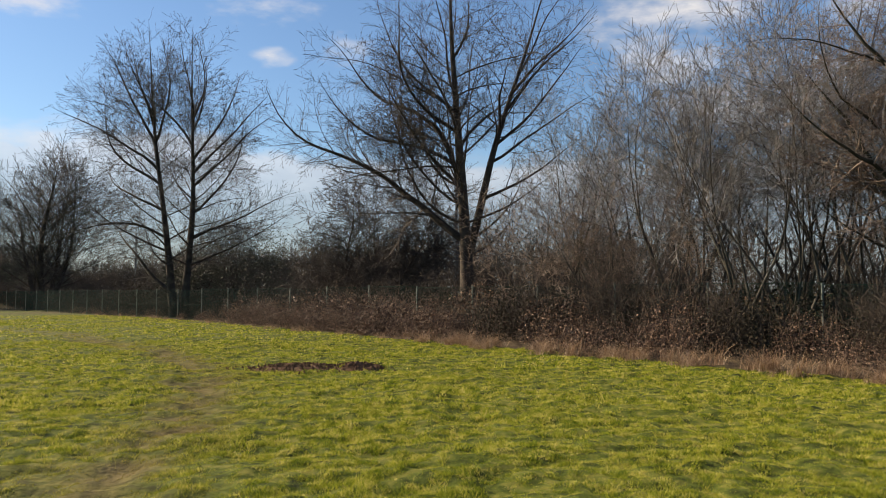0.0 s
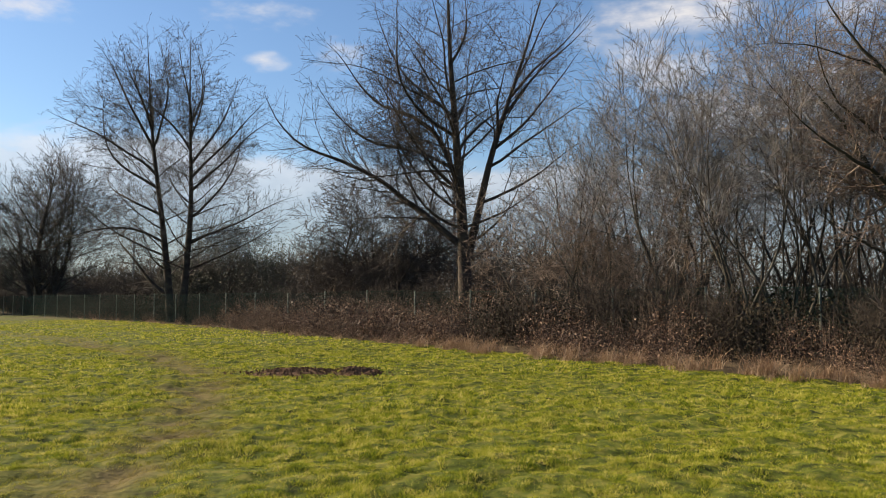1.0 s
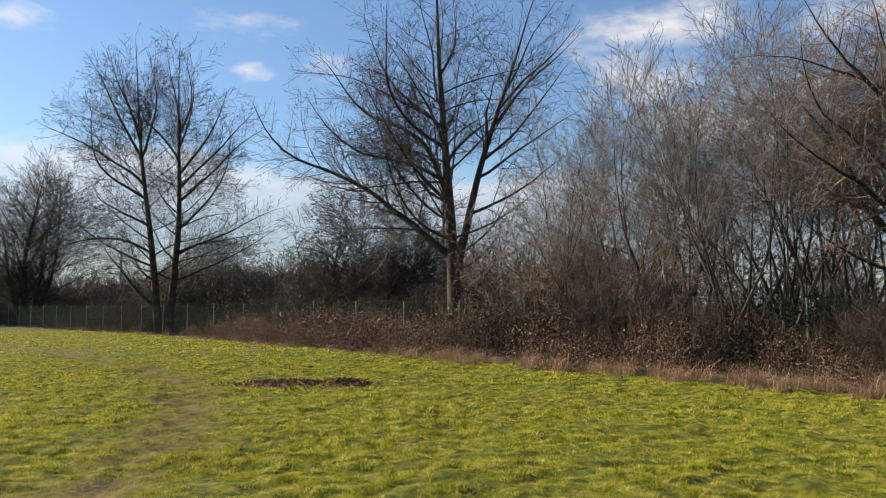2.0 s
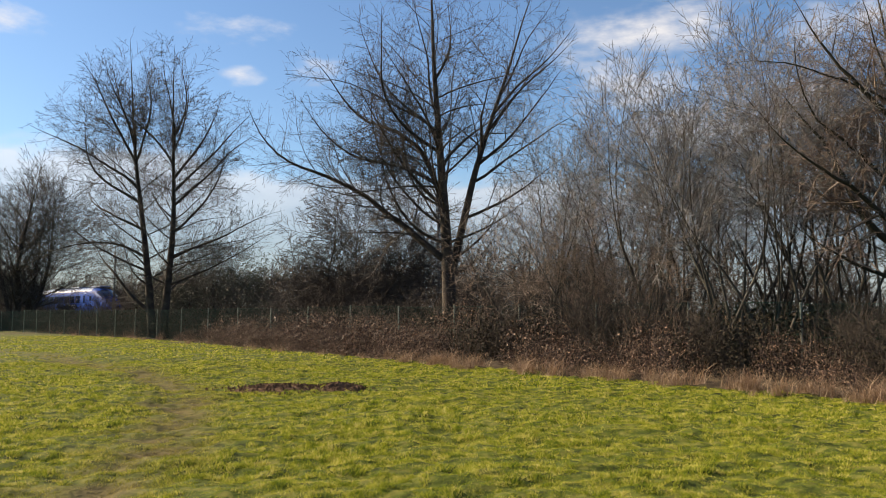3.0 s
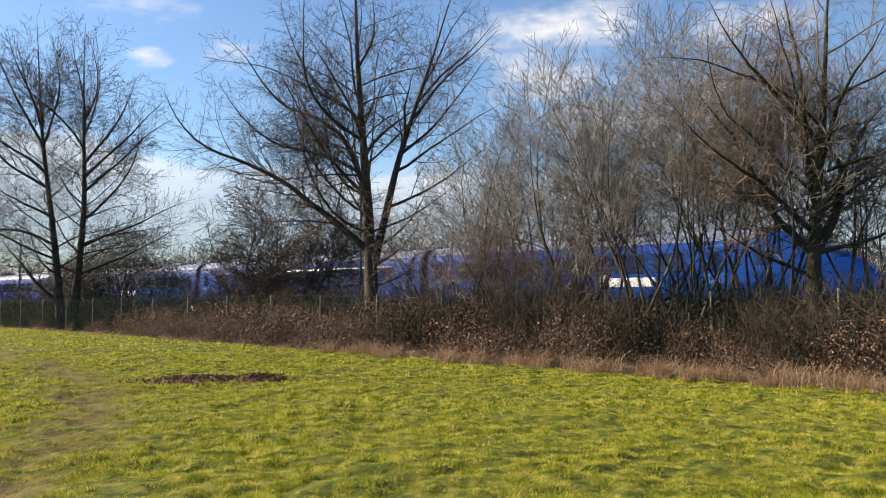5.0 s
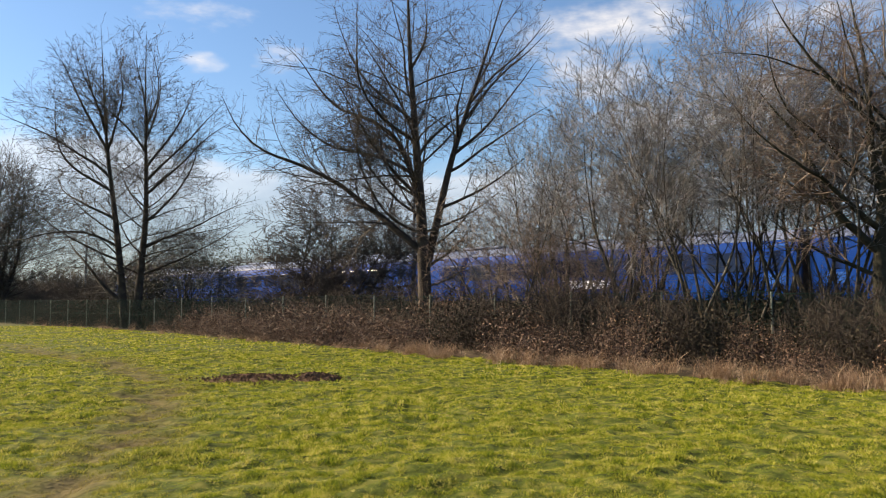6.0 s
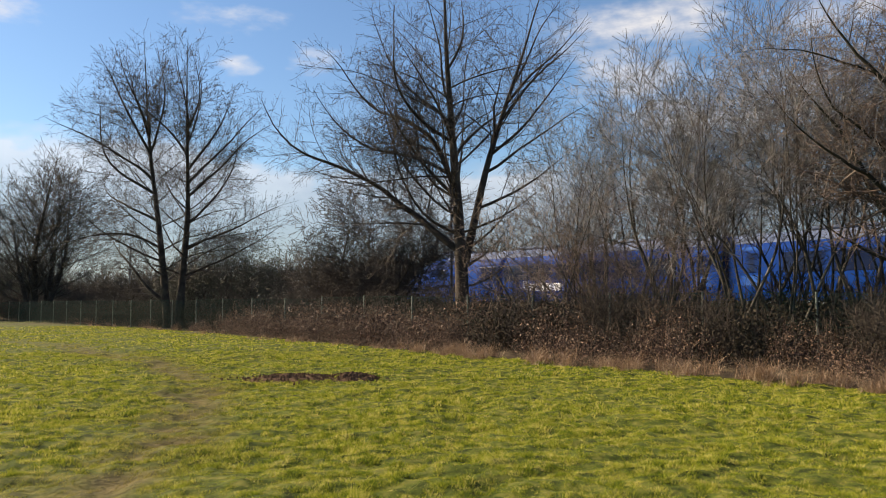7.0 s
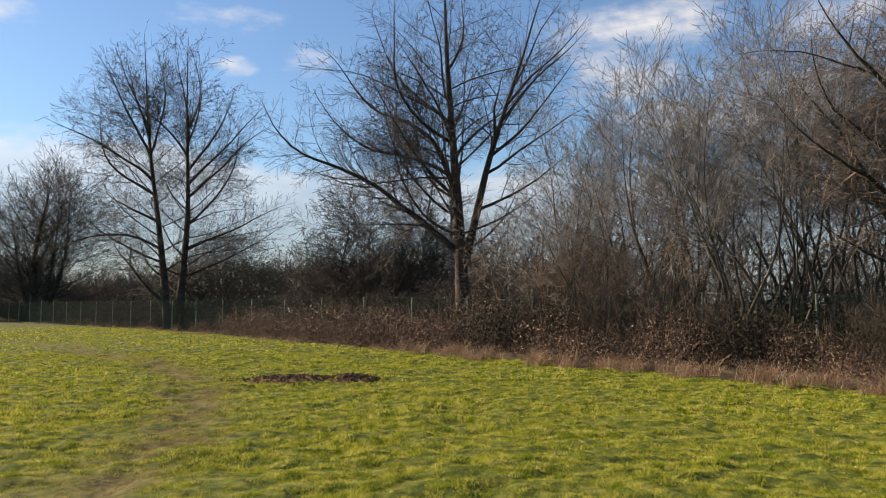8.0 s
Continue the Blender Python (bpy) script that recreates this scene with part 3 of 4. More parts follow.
def oak():
    h = Habit((0.6, 0.42, 0.32, 0.24, 0.2), (0.02, 0.10, 0.11, 0.11, 0.1), (0.0, 0.02, 0.03, 0.03, 0.02), (0.34, 0.14, 0.12, 0.1, 1), (0.45, 0.26, 0.16, 0.13, 1),
              (58, 50, 46, 42, 0), (0.45, 0.52, 0.5, 0.5, 0), (0.42, 0.48, 0.5, 0.6, 0), 0.13, 0.25)
    stems = [(0, 0, -0.15, 190, 3, 11.6, 0.27)]
    limbs = [(2.8, 10, 36, 8.0, 0.16), (3.2, 176, 44, 6.2, 0.12), (3.8, 196, 62, 5.4, 0.09), (4.4, 12, 58, 5.4, 0.10), (4.8, 168, 34, 6.4, 0.11), (2.8, 345, 74, 4.2, 0.08), (2.5, 172, 76, 3.6, 0.07), (5.4, 90, 48, 5.0, 0.09), (5.2, 262, 50, 4.6, 0.09), (6.0, 186, 50, 5.2, 0.09)]
    t = tree("oak_tree", "sturdy bare oak with crooked mossy limbs and rusty twigs", stems, h, 47, (m_oakbark, m_twigrust), limbs, minr=0.0042)
    t.matrix_basis = at(12.9, 20.3)


big_tree(), twin_tree(), round_tree(), hawthorn(), thicket(), oak()


def leafy_bush(label, mat, seed, rx, ry, rz, n, size):
    """A shrub: forked stems inside, a ragged shell of small leaves and twig ends outside."""
    rng, rnd = np.random.default_rng(seed), random.Random(seed)
    root = tagged(new("bush"), label, "bush")
    segs = []
    for _ in range(26):
        a, e = rnd.uniform(0, 6.28), rnd.uniform(0.15, 1.5)
        p = Vector((rnd.uniform(-0.2, 0.2) * rx, rnd.uniform(-0.2, 0.2) * ry, -0.1))
        q = Vector((math.cos(a) * math.cos(e) * rx * 0.85, math.sin(a) * math.cos(e) * ry * 0.85, math.sin(e) * rz * 0.9))
        m = p.lerp(q, 0.5) + Vector((0, 0, rz * 0.12))
        segs += [(*p, *m, 0.05, 0.03), (*m, *q, 0.03, 0.012)]
    attach("stems", mesh_of("stems", *tubes(segs, 5)), m_bark, root)
    pts = []
    while len(pts) < n:
        d = rng.normal(size=3)
        d[2] = abs(d[2])
        d /= np.linalg.norm(d)
        lump = 1 + 0.4 * noise.noise(Vector(d * 2.2) + Vector((seed, 0, 0))) + 0.16 * noise.noise(Vector(d * 6) + Vector((0, seed, 0)))
        r = lump * (1.08 - rng.exponential(0.2))
        if r > 0.15:
            pts.append((d[0] * r * rx, d[1] * r * ry, d[2] * r * rz))
    attach("crown", mesh_of("crown", *leaves(rng, np.array(pts), size, slim=0.32)), mat, root)
    return root


def bushes():
    b = leafy_bush("large dark evergreen bush before the railway line", m_evergreen, 3, 4.3, 3.0, 5.4, 40000, 0.065)
    b.matrix_basis = at(-16.7, 61.5, 0, 1.16)
    again(b, at(-20.8, 64.0, 120, 0.85))
    for x, y, turn, k in ((-63.0, 113.0, 40, 1.35), (-58.5, 109.0, 200, 1.3), (-54.5, 107.0, 310, 1.2), (-68.0, 118.0, 90, 1.4)):
        again(b, at(x, y, turn, k))
    o = leafy_bush("broad olive-green bush beyond the railway line", m_olive, 8, 4.2, 3.2, 4.6, 12000, 0.11)
    x, y = plan(12.0, 46.5)
    o.matrix_basis = at(x, y)
    again(o, at(*plan(20.0, 47.5), 90, 0.9))


bushes()


def scrub():
    """Bare scrub beyond the line and at the field's far end, closing the view."""
    h = Habit((0.8, 0.6, 0.5), (0.06, 0.08, 0.1), (0.01, 0.03, 0.03), (0.06, 0.1, 1), (0.32, 0.30, 1), (44, 40, 0), (0.5, 0.55, 0), (0.5, 0.55, 0), 0.3)
    made = []
    for k in range(3):
        rnd = random.Random(60 + k)
        stems = [(rnd.uniform(-1.6, 1.6), rnd.uniform(-1, 1), -0.1, rnd.uniform(0, 360), rnd.uniform(4, 34), rnd.uniform(3.6, 5.2), rnd.uniform(0.04, 0.08)) for _ in range(8)]
        made.append(tree("shrub", "bare brown scrub along the railway line", stems, h, 70 + k, (m_scrub, m_scrub), group="scrub along the railway", category="shrub", minr=0.016, solid=0))
    rnd = random.Random(9)
    k = 0
    for b, a0, a1, st, s0, s1 in ((50, -125, 22, 4.4, 0.8, 1.15), (58, -200, 20, 4.4, 1.2, 1.75), (66, -300, -40, 6.0, 1.6, 2.3), (26.0, -130, -58, 4.4, 0.5, 0.85), (24.6, -36, 4, 2.5, 0.4, 0.66), (19.6, -18, 9, 2.0, 0.3, 0.48)):
        a = a0
        while a < a1:
            x, y = plan(a + rnd.uniform(-1, 1), b + rnd.uniform(-1.2, 1.2))
            m = at(x, y, rnd.uniform(0, 360), rnd.uniform(s0, s1))
            if k < 3:
                made[k].matrix_basis = m
            else:
                again(made[k % 3], m)
            k += 1
            a += st * rnd.uniform(0.8, 1.2)


scrub()


# ---- fence ----
def fence():
    root = tagged(new("fence"), "green chain-link fence on slim steel posts", "fence")
    bay, h, ux, uy = 3.2, 1.8, 0.6803, -0.7329
    post = tubes([(0, 0, -0.3, 0, 0, h, 0.032, 0.032), (0, 0, h, 0, 0, h + 0.03, 0.032, 0.012), (0, 0, h - 0.02, 0, 0, h + 0.06, 0.036, 0.036)], 8)
    pm = mesh_of("post", *post)
    segs, s = [], 0.06
    for k in range(-int(h / s) - 1, int(bay / s) + 1):
        for sg in (1, -1):
            x0, z0, x1, z1 = (k * s, 0.03, k * s + h, h + 0.0) if sg == 1 else (k * s, h, k * s + h, 0.03)
            lo, hi = max(0.0, -x0 / h), min(1.0, (bay - x0) / h)
            if hi > lo:
                segs.append((x0 + lo * h, 0.002 * sg, z0 + (z1 - z0) * lo, x0 + hi * h, 0.002 * sg, z0 + (z1 - z0) * hi, 0.0022, 0.0022))
    wm = mesh_of("wire_panel", *tubes(segs, 3))
    lm = mesh_of("line_wire", *tubes([(0, -0.03, z, bay, -0.03, z, 0.005, 0.005) for z in (0.08, 0.95, h)], 4))
    ang = math.degrees(math.atan2(uy, ux))
    for k in range(-26, 11):
        x, y = -3.24 + k * bay * ux, 34.5 + k * bay * uy
        z = height(x, y)
        for name, me, mat in (("post", pm, m_post), ("wire_mesh", wm, m_wire), ("line_wire", lm, m_wire)):
            o = attach(name, me, mat, root)
            o.matrix_basis = pose(x, y, z, 0, 0, ang)
            if me is wm:
                tagged(o, kind="stuff")


fence()


# ---- brambles and dead grass along the turf's edge ----
def bramble(seed, w, d, h, n_leaf, n_cane, mat, label):
    rng, rnd = np.random.default_rng(seed), random.Random(seed)
    root = tagged(new("bramble_bush"), label, "bush", "brambles along the fence")
    segs = []
    for _ in range(n_cane):
        x, y = rnd.uniform(-w, w) * 0.8, rnd.uniform(-d, d) * 0.7
        a, reach, top = rnd.uniform(0, 6.28), rnd.uniform(0.3, 1.0), h * rnd.uniform(0.5, 1.25)
        prev = None
        for i in range(5):
            t = i / 4
            q = (x + math.cos(a) * reach * t, y + math.sin(a) * reach * t, top * math.sin(t * rnd.uniform(2.0, 2.5)) - 0.05)
            if prev:
                segs.append((*prev, *q, 0.007 - 0.004 * t, 0.006 - 0.004 * t))
            prev = q
    # canes of the undergrowth kind are darkened for shade as well
    tagged(attach("cane", mesh_of("cane", *tubes(segs, 3)), m_cane if mat is m_deadleaf else m_scrub, root), kind="stuff")
    p = np.stack([rng.uniform(-w, w, n_leaf), rng.uniform(-d, d, n_leaf), rng.uniform(0, 1, n_leaf) ** 0.75 * h], axis=1)
    keep = []
    for q in p:
        top = h * (1 - (q[0] / w) ** 4 * 0.5 - (q[1] / d) ** 2 * 0.55) * (0.85 + 0.45 * noise.noise(Vector((q[0] * 1.6 + seed, q[1] * 1.6, 0))))
        if q[2] < top:
            keep.append(q)
    tagged(attach("foliage", mesh_of("foliage", *leaves(rng, np.array(keep), 0.040, slim=0.6)), mat, root), kind="stuff")
    return root


def tuft(seed, n, h, spread_r):
    rnd = random.Random(seed)
    vs, fs = [], []
    for _ in range(n):
        a, r = rnd.uniform(0, 6.28), rnd.uniform(0, spread_r) 
        x, y = math.cos(a) * r, math.sin(a) * r
        b, ln, bend = rnd.uniform(0, 6.28), h * rnd.uniform(0.35, 1.2), rnd.uniform(0.3, 1.7)
        c, s = math.cos(b), math.sin(b)
        wx, wy = -s * 0.004, c * 0.004
        pts = []
        for t in (0, 0.5, 1.0):
            o, z = bend * ln * t * t, ln * (t - 0.35 * bend * t * t)
            pts.append((x + c * o, y + s * o, z))
        k = len(vs)
        for j, q in enumerate(pts):
            f = (1, 0.8, 0.25)[j]
            vs += [(q[0] - wx * f, q[1] - wy * f, q[2]), (q[0] + wx * f, q[1] + wy * f, q[2])]
        fs += [(k, k + 1, k + 3, k + 2), (k + 2, k + 3, k + 5, k + 4)]
    me = mesh_of("tuft", vs, fs)
    return tagged(attach("grass_tuft", me, m_straw), "dry straw-coloured dead grass tuft at the turf edge", "grass", "dead grass along the edge")


def verge():
    rnd = random.Random(17)
    kinds = [bramble(200, 1.6, 1.0, 1.6, 4000, 44, m_deadleaf, "tangled bramble with brown dead leaves and arching canes"),
             bramble(201, 1.4, 1.0, 1.5, 3600, 56, m_deadleaf, "tangled bramble with brown dead leaves and arching canes"),
             bramble(202, 1.8, 1.1, 1.9, 4400, 44, m_deadleaf, "tall bramble mound with brown dead leaves and arching canes"),
             bramble(203, 1.6, 1.3, 1.6, 3000, 60, m_darkleaf, "leggy undergrowth with ivy under the thicket, coloured dark for its shade")]
    n, dark = 0, False
    for row, (f, size) in enumerate(((0.10, 0.62), (0.45, 0.9), (0.9, 0.98), (1.35, 0.85))):
        a = -66.0
        while a < 12:
            e = edge_b(a)
            b = e + 0.5 + f * max(FENCE_B - e, 1.6)
            left = smooth(-a, 37, 42)
            if not (left > 0.3 and (row > 0 or rnd.random() < 0.45)):
                s = rnd.uniform(0.75, 1.15) * (1 - 0.35 * left) * size * (1.0 + 0.35 * noise.noise(Vector((a * 0.35, row * 3.0, 0))))
                m = at(*plan(a, b), rnd.uniform(-25, 25) + (180 if rnd.random() < 0.5 else 0) - 47, s)
                # under the thicket mostly the kind whose colour holds the shade
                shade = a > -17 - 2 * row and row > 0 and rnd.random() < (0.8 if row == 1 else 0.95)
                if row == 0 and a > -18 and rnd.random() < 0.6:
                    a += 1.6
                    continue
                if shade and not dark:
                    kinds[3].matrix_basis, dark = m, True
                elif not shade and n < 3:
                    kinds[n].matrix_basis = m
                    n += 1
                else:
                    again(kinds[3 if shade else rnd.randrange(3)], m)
            a += rnd.uniform(1.5, 2.2) * (1.0 if row else 0.8)
    # the same dark-coloured kind again, as backing behind the fence
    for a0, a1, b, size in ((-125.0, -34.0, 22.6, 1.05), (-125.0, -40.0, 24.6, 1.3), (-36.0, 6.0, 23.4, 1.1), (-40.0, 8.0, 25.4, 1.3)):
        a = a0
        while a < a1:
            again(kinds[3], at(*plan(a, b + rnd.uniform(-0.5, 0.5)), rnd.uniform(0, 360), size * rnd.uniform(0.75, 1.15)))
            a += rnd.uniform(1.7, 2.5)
    tufts = [tuft(300 + k, 90, 0.55, 0.28) for k in range(4)]
    n = 0
    a = -64.0
    while a < 12.5:
        e = edge_b(a)
        for _ in range(3):
            if noise.noise(Vector((a * 0.9, 4.0, 0))) + rnd.uniform(-0.4, 0.4) < (0.02 if a > -19 else 0.22):
                continue
            m = at(*plan(a + rnd.uniform(-0.3, 0.3), e + rnd.uniform(-0.45, 0.9)), rnd.uniform(0, 360), rnd.uniform(0.4, 1.15) * (1.0 if a > -19 else 0.65))
            if n < 4:
                tufts[n].matrix_basis = m
            else:
                again(tufts[rnd.randrange(4)], m)
            n += 1
        a += 0.3 if a > -25 else 0.6


verge()


# ---- bare soil ----
def soil(seed, lx, ly, lz, n):
    rng = np.random.default_rng(seed)
    bm = bmesh.new()
    bmesh.ops.create_grid(bm, x_segments=44, y_segments=22, size=1.0)
    for v in bm.verts:
        x, y = v.co.x, v.co.y
        r = x * x + y * y
        nz = noise.noise(Vector((x * 3 + seed, y * 3, 0))) * 0.5 + noise.noise(Vector((x * 9, y * 9 + seed, 3))) * 0.3
        v.co = Vector((x * lx, y * ly, lz * max(-0.4, (1 - r * 1.05) * (0.7 + nz)) - 0.012))
    root = tagged(new("soil_heap"), "low heap of freshly dug dark soil on the grass", "soil heap")
    part("mound", bm, m_soil, root)
    segs = []
    for _ in range(n):
        x, y = rng.normal() * lx * 0.6, rng.normal() * ly * 0.6
        r = rng.uniform(0.008, 0.032)
        z = max(0.0, lz * (1 - (x / lx) ** 2 - (y / ly) ** 2)) * 0.7
        segs.append((x, y, z - r, x + rng.normal() * r * 0.5, y, z + r, r, r * 0.45))
    tagged(attach("clod", mesh_of("clod", *tubes(segs, 5)), m_soil, root), kind="stuff")
    return root


soil(4, 0.98, 0.6, 0.12, 320).matrix_basis = at(-2.95, 16.2, 4)
soil(9, 0.66, 0.6, 0.17, 260).matrix_basis = at(-1.80, 16.5, -3)


# ---- railway ----
def railway():
    L = 420.0
    ang = math.degrees(math.atan2(DY, DX))
    root = tagged(new("railway"), "double railway track on a low stone ballast bank", "railway", kind="structure")
    root.matrix_basis = pose(*plan(-90, TRACK_B), RAIL_Z, 0, 0, ang)
    for off in (0.0, 3.6):
        v, f = [], []
        for x in np.linspace(-L / 2, L / 2, 60):
            for y, z in ((-1.9, -0.05), (-1.35, 0.0 - 0.18 + 0.12), (1.35, -0.06), (1.9, -0.05 - 0.1)):
                v.append((x, off + y, z + 0.02))
        i = np.arange(59)[:, None] * 4 + np.arange(3)[None]
        f = np.stack([i, i + 4, i + 5, i + 1], axis=2).reshape(-1, 4)
        attach("ballast", mesh_of("ballast", v, f), m_ballast, root)
        for y in (-0.7175, 0.7175):
            bm = bmesh.new()
            bmesh.ops.create_cube(bm, size=1)
            bmesh.ops.scale(bm, vec=(L, 0.07, 0.15), verts=bm.verts)
            bmesh.ops.translate(bm, vec=(0, off + y, 0.06), verts=bm.verts)
            part("rail", bm, m_rail, root)


railway()


def mast(a):
    root = tagged(new("catenary_mast"), "slim dark steel railway mast with insulated bracket arms", "mast")
    x, y = plan(a, TRACK_B - 2.9)
    root.matrix_basis = pose(x, y, height(x, y), 0, 0, math.degrees(math.atan2(DY, DX)))
    bm = bmesh.new()
    for sx, sy in ((0.20, 0.02), (0.02, 0.20)):
        r = bmesh.ops.create_cube(bm, size=1)
        bmesh.ops.scale(bm, vec=(sx, sy, 7.6), verts=r["verts"])
        bmesh.ops.translate(bm, vec=(0, 0, 3.6), verts=r["verts"])
    part("pole", bm, m_mast, root)
    attach("bracket", mesh_of("bracket", *tubes([(0, 0, 6.4, 0, 2.9, 6.7, 0.03, 0.03), (0, 0, 5.4, 0, 2.7, 6.5, 0.03, 0.03), (0, 1.2, 5.9, 0, 3.1, 5.0, 0.02, 0.02)], 6)), m_mast, root)
    for z in (6.4, 5.4):
        segs = [(0, 0.35 + 0.09 * k, z + 0.04 * k, 0, 0.38 + 0.09 * k, z + 0.045 * k, 0.09, 0.05) for k in range(5)]
        attach("insulator", mesh_of("insulator", *tubes(segs, 8)), m_under, root, "dark ribbed insulator")


for a in (-37.4, 17.0, -92.0):
    mast(a)


# ---- the train: five blue cars, coupled, running to the right ----
SPEED, NOSE_A, CAR = 45.7, 15.4, 25.8
SECTION = [(1.22, 0.42), (1.34, 0.72), (1.37, 1.15), (1.37, 2.1), (1.33, 2.75), (1.22, 3.2), (0.98, 3.48), (0.6, 3.64), (0.2, 3.7)]


def section(x, w, top, drop):
    """The body's outline at x: w narrows it, top lowers the roof, drop raises the lower edge."""
    pts = []
    for y, z in SECTION:
        zz = 0.42 + drop + (z - 0.42) * (top - 0.42 - drop) / (3.7 - 0.42)
        pts.append((x, y * w, zz))
    return pts + [(x, -y, z) for x, y, z in reversed(pts)]


def shell(rows):
    v = [p for r in rows for p in r]
    k = len(rows[0])
    i = np.arange(len(rows) - 1)[:, None] * k + np.arange(k - 1)[None]
    return v, np.stack([i, i + 1, i + k + 1, i + k], axis=2).reshape(-1, 4)


def band(x0, x1, y, z0, z1, lift=0.004):
    """A pane or panel that follows the side, proud of it, with a bevelled rim."""
    bm = bmesh.new()
    s = 1 if y > 0 else -1
    vv = []
    for dx, dz, dy in ((0, 0, 0.0), (0.05, 0.05, lift + 0.012)):
        ring = []
        for cx, cz in ((x0 + dx, z0 + dz), (x1 - dx, z0 + dz), (x1 - dx, z1 - dz), (x0 + dx, z1 - dz)):
            yy = np.interp(cz, [q[1] for q in SECTION], [q[0] for q in SECTION])
            ring.append(bm.verts.new((cx, s * (yy + dy + 0.001), cz)))
        vv.append(ring)
    for k in range(4):
        bm.faces.new((vv[0][k], vv[0][(k + 1) % 4], vv[1][(k + 1) % 4], vv[1][k]))
    bm.faces.new(vv[1])
    return bm


def box(bm, c, s):
    r = bmesh.ops.create_cube(bm, size=1)
    bmesh.ops.scale(bm, vec=s, verts=r["verts"])
    bmesh.ops.translate(bm, vec=c, verts=r["verts"])


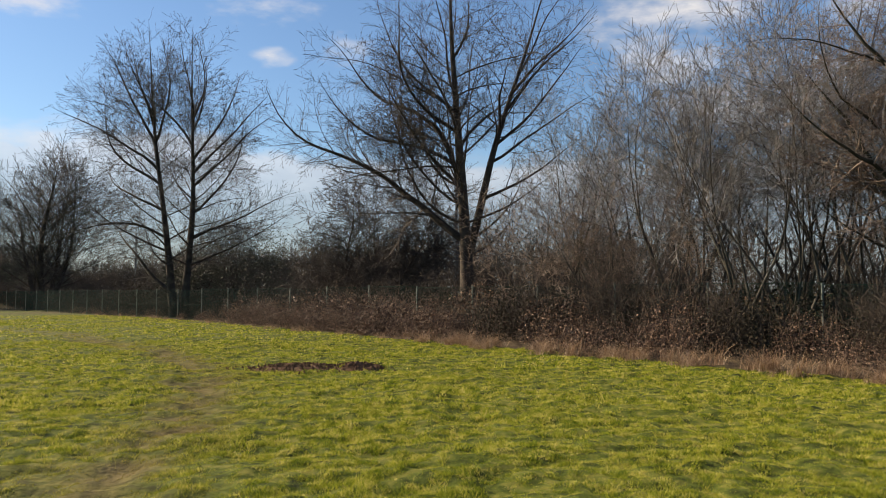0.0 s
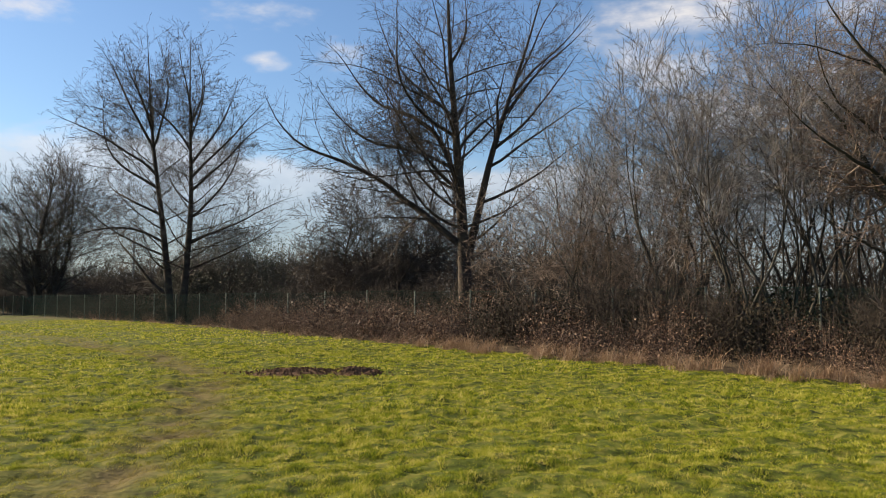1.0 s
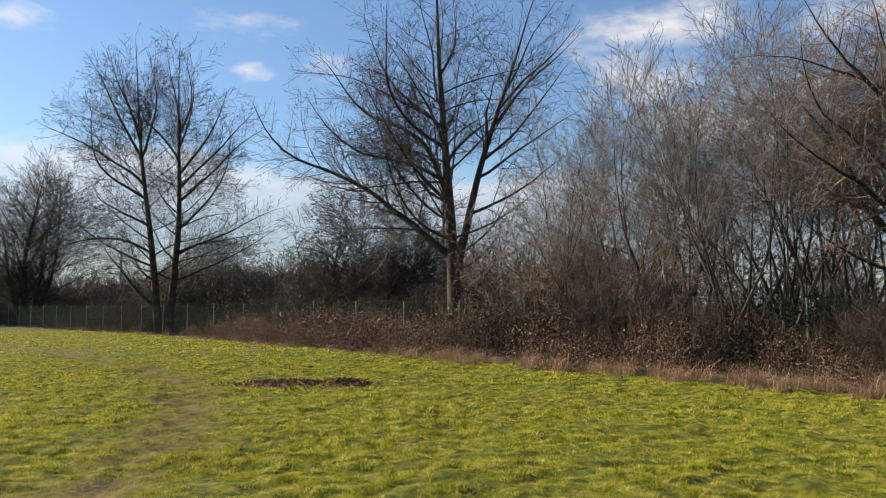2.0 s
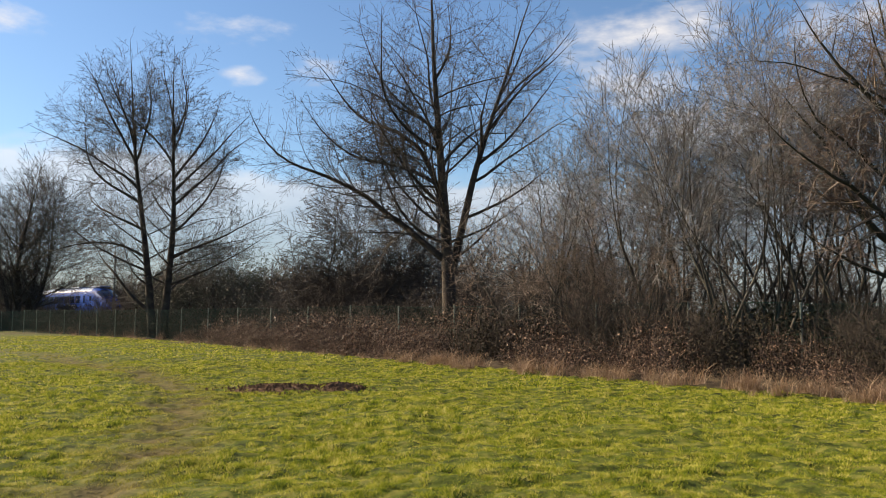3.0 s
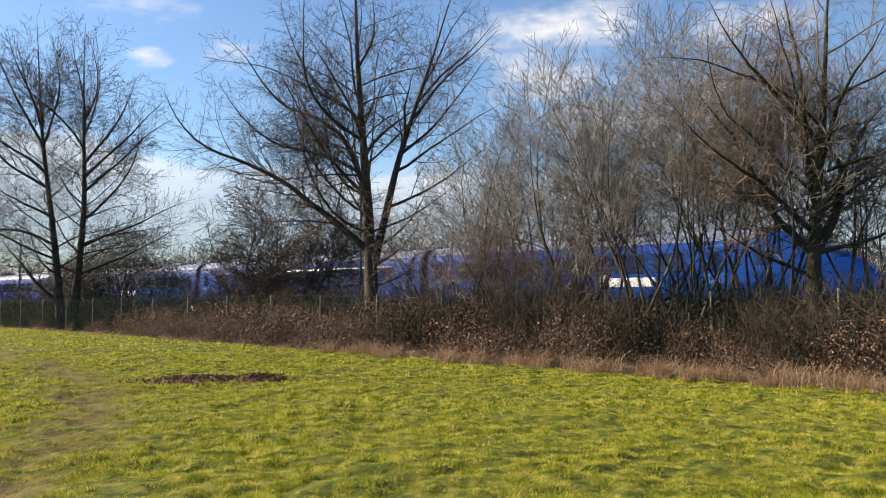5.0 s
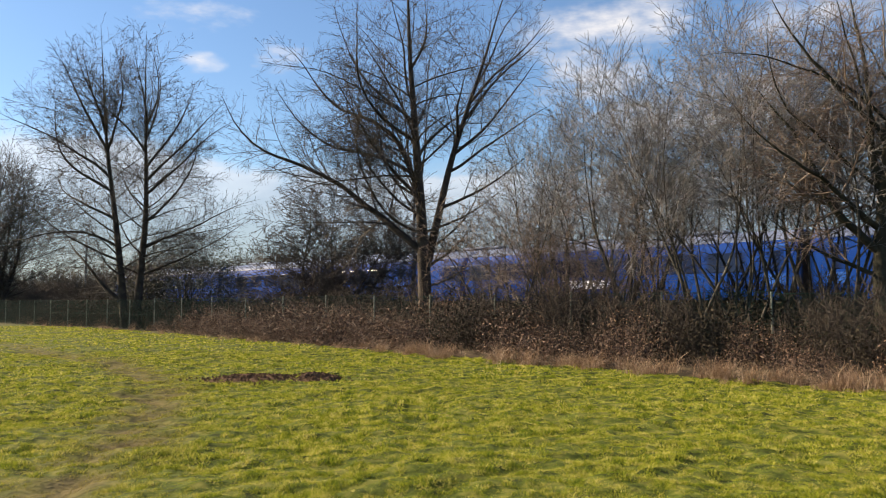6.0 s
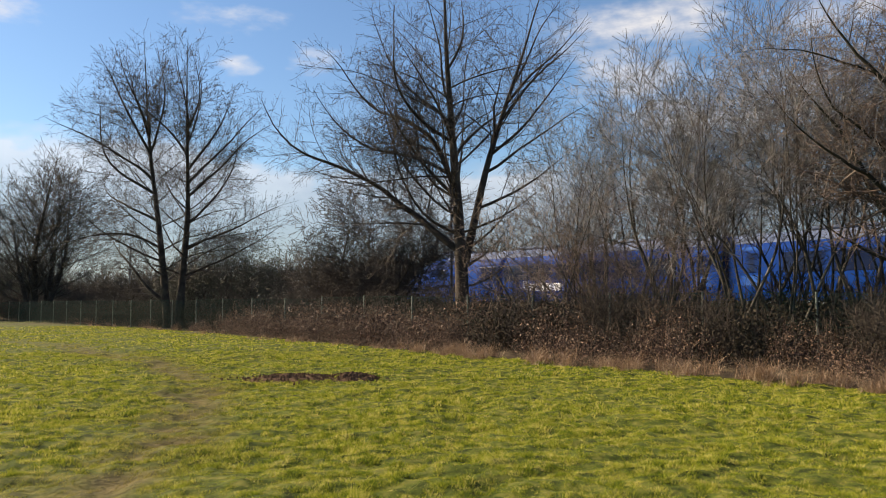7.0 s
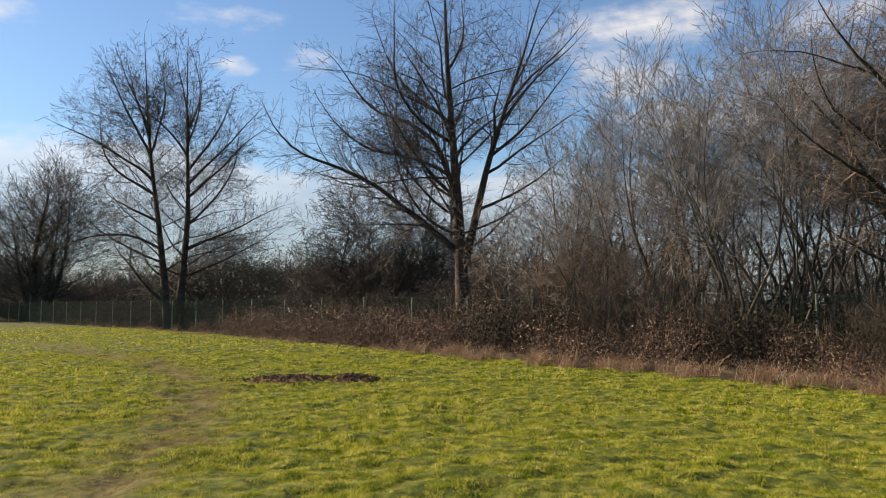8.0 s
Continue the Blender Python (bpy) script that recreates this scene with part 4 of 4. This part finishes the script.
def car(root, x_mid, nose, marked):
    """nose: 1 cab at the right end, -1 at the left end, 0 none."""
    half = CAR / 2 - 0.32
    xs = [-half, half]
    rows = []
    for x in np.concatenate([np.linspace(-half, -half + 6, 13), np.linspace(-half + 7, half - 7, 8), np.linspace(half - 6, half, 13)]):
        w, top, drop = 1.0, 3.7, 0.0
        if nose:
            q = (x * nose - (half - 5.6)) / 5.6
            if q > 0:
                w, top, drop = 1 - 0.42 * q ** 2.6, 3.7 - 2.25 * q ** 2.1, 0.18 * q ** 2
        rows.append(section(x, w, top, drop))
    v, f = shell(rows)
    body = attach("coach", mesh_of("coach", v, f), m_blue, root)
    body.location.x = x_mid
    body.data.polygons.foreach_set("use_smooth", np.ones(len(f), dtype=bool))
    for end in (0, -1):
        bm = bmesh.new()
        bm.faces.new([bm.verts.new(p) for p in rows[end]])
        part("end_wall", bm, m_blue if nose else m_under, body)
    # roof skin, a little above the body
    r0, r1 = (-half + (5.0 if nose == -1 else 0.1)), (half - (5.0 if nose == 1 else 0.1))
    rr = [[(x, y, z + 0.012) for y, z in ((1.235, 3.17), (0.99, 3.49), (0.6, 3.655), (0.2, 3.715), (-0.2, 3.715), (-0.6, 3.655), (-0.99, 3.49), (-1.235, 3.17))] for x in np.linspace(r0, r1, 12)]
    roof = attach("roof", mesh_of("roof", *shell(rr)), m_roof, body)
    for cx in (-7.5, 0.0, 7.5):
        bm = bmesh.new()
        box(bm, (cx, 0, 3.78), (3.2, 1.3, 0.16))
        bmesh.ops.bevel(bm, geom=bm.edges[:], offset=0.05, segments=1, affect="EDGES")
        part("roof_unit", bm, m_roof, body)
    side = -1
    d0, d1 = -half + (6.9 if nose == -1 else 1.0), half - (6.9 if nose == 1 else 1.0)
    for s in (-1, 1):
        for cx in (d0, d1):
            door = part("door", band(cx - 0.47, cx + 0.47, s, 1.12, 3.0, 0.01), m_lightblue, body, "pale blue passenger door")
            part("door_window", band(cx - 0.26, cx + 0.26, s * 2, 1.75, 2.7, 0.024), m_glass, body)
        n = 9 if not nose else 7
        w0, w1 = d0 + 1.3, d1 - 1.3
        step = (w1 - w0) / n
        for k in range(n):
            part("window", band(w0 + k * step + 0.12, w0 + (k + 1) * step - 0.12, s, 1.72, 2.68), m_glass, body)
        if nose:
            c = nose * (half - 4.7)
            part("cab_window", band(c - 0.35, c + 0.35, s, 1.95, 2.6, 0.006), m_glass, body)
        if marked:
            # the operator's mark as plain white bars below the windows
            for lx, wd, hg in ((-0.3, 0.16, 0.62), (0.08, 0.56, 0.46), (0.86, 0.86, 0.46), (1.94, 0.6, 0.46)):
                part("mark", band(lx, lx + wd, s, 1.06, 1.06 + hg, 0.005), m_white, body, "plain white bar")
    if nose:
        # windscreen on the sloping nose
        bm = bmesh.new()
        rings = []
        for q in (0.42, 0.58, 0.74):
            x = nose * (half - 5.6 + 5.6 * q)
            w, top, drop = 1 - 0.42 * q ** 2.6, 3.7 - 2.25 * q ** 2.1, 0.18 * q ** 2
            sec = section(x, w, top, drop)
            rings.append([bm.verts.new((p[0] + nose * 0.02, p[1], p[2] + 0.03)) for p in sec[5:-5]])
        for a, b in zip(rings, rings[1:]):
            for k in range(len(a) - 1):
                bm.faces.new((a[k], a[k + 1], b[k + 1], b[k]))
        part("windscreen", bm, m_glass, body)
    for cx in (-half + 3.4, half - 3.4):
        bm = bmesh.new()
        for s in (-1, 1):
            box(bm, (cx, s * 1.0, 0.55), (3.4, 0.14, 0.3))
        part("bogie", bm, m_under, body)
        for wx in (cx - 1.3, cx + 1.3):
            bm = bmesh.new()
            for s in (-1, 1):
                bmesh.ops.create_cone(bm, cap_ends=True, segments=20, radius1=0.42, radius2=0.42, depth=0.13, matrix=Matrix.Translation((wx, s * 0.72, 0.42)) @ Matrix.Rotation(math.pi / 2, 4, "X"))
            part("wheelset", bm, m_rail, body)
    bm = bmesh.new()
    box(bm, (0, 0, 0.62), (2 * half - 11, 2.3, 0.5))
    part("underframe", bm, m_under, body)
    return body


train = tagged(new("train"), "long glossy blue five-car express train passing at speed", "train")
for k in range(5):
    car(train, -CAR / 2 - k * CAR, 1 if k == 0 else (-1 if k == 4 else 0), k % 2 == 0)
for k in range(4):
    bm = bmesh.new()
    box(bm, (-(k + 1) * CAR, 0, 2.15), (0.66, 1.7, 2.5))
    bmesh.ops.bevel(bm, geom=bm.edges[:], offset=0.12, segments=2, affect="EDGES")
    part("gangway", bm, m_under, train, "black rubber gangway bellows")



def motions():
    """The clouds drift to the left; the train runs along the line to the right at a steady speed."""
    walk(cloud_bank, [(0.0, pose(0, 0, 0)), (8.0, pose(0, 0, 0, 0, 0, 2.35))])
    heading = math.degrees(math.atan2(DY, DX))
    rows = []
    for t in (0.0, 2.0, 4.0, 6.0, 8.0):
        x, y = plan(NOSE_A + SPEED * (t - 5.5), TRACK_B)
        rows.append((t, pose(x, y, RAIL_Z, 0, 0, heading)))
    walk(train, rows)


motions()
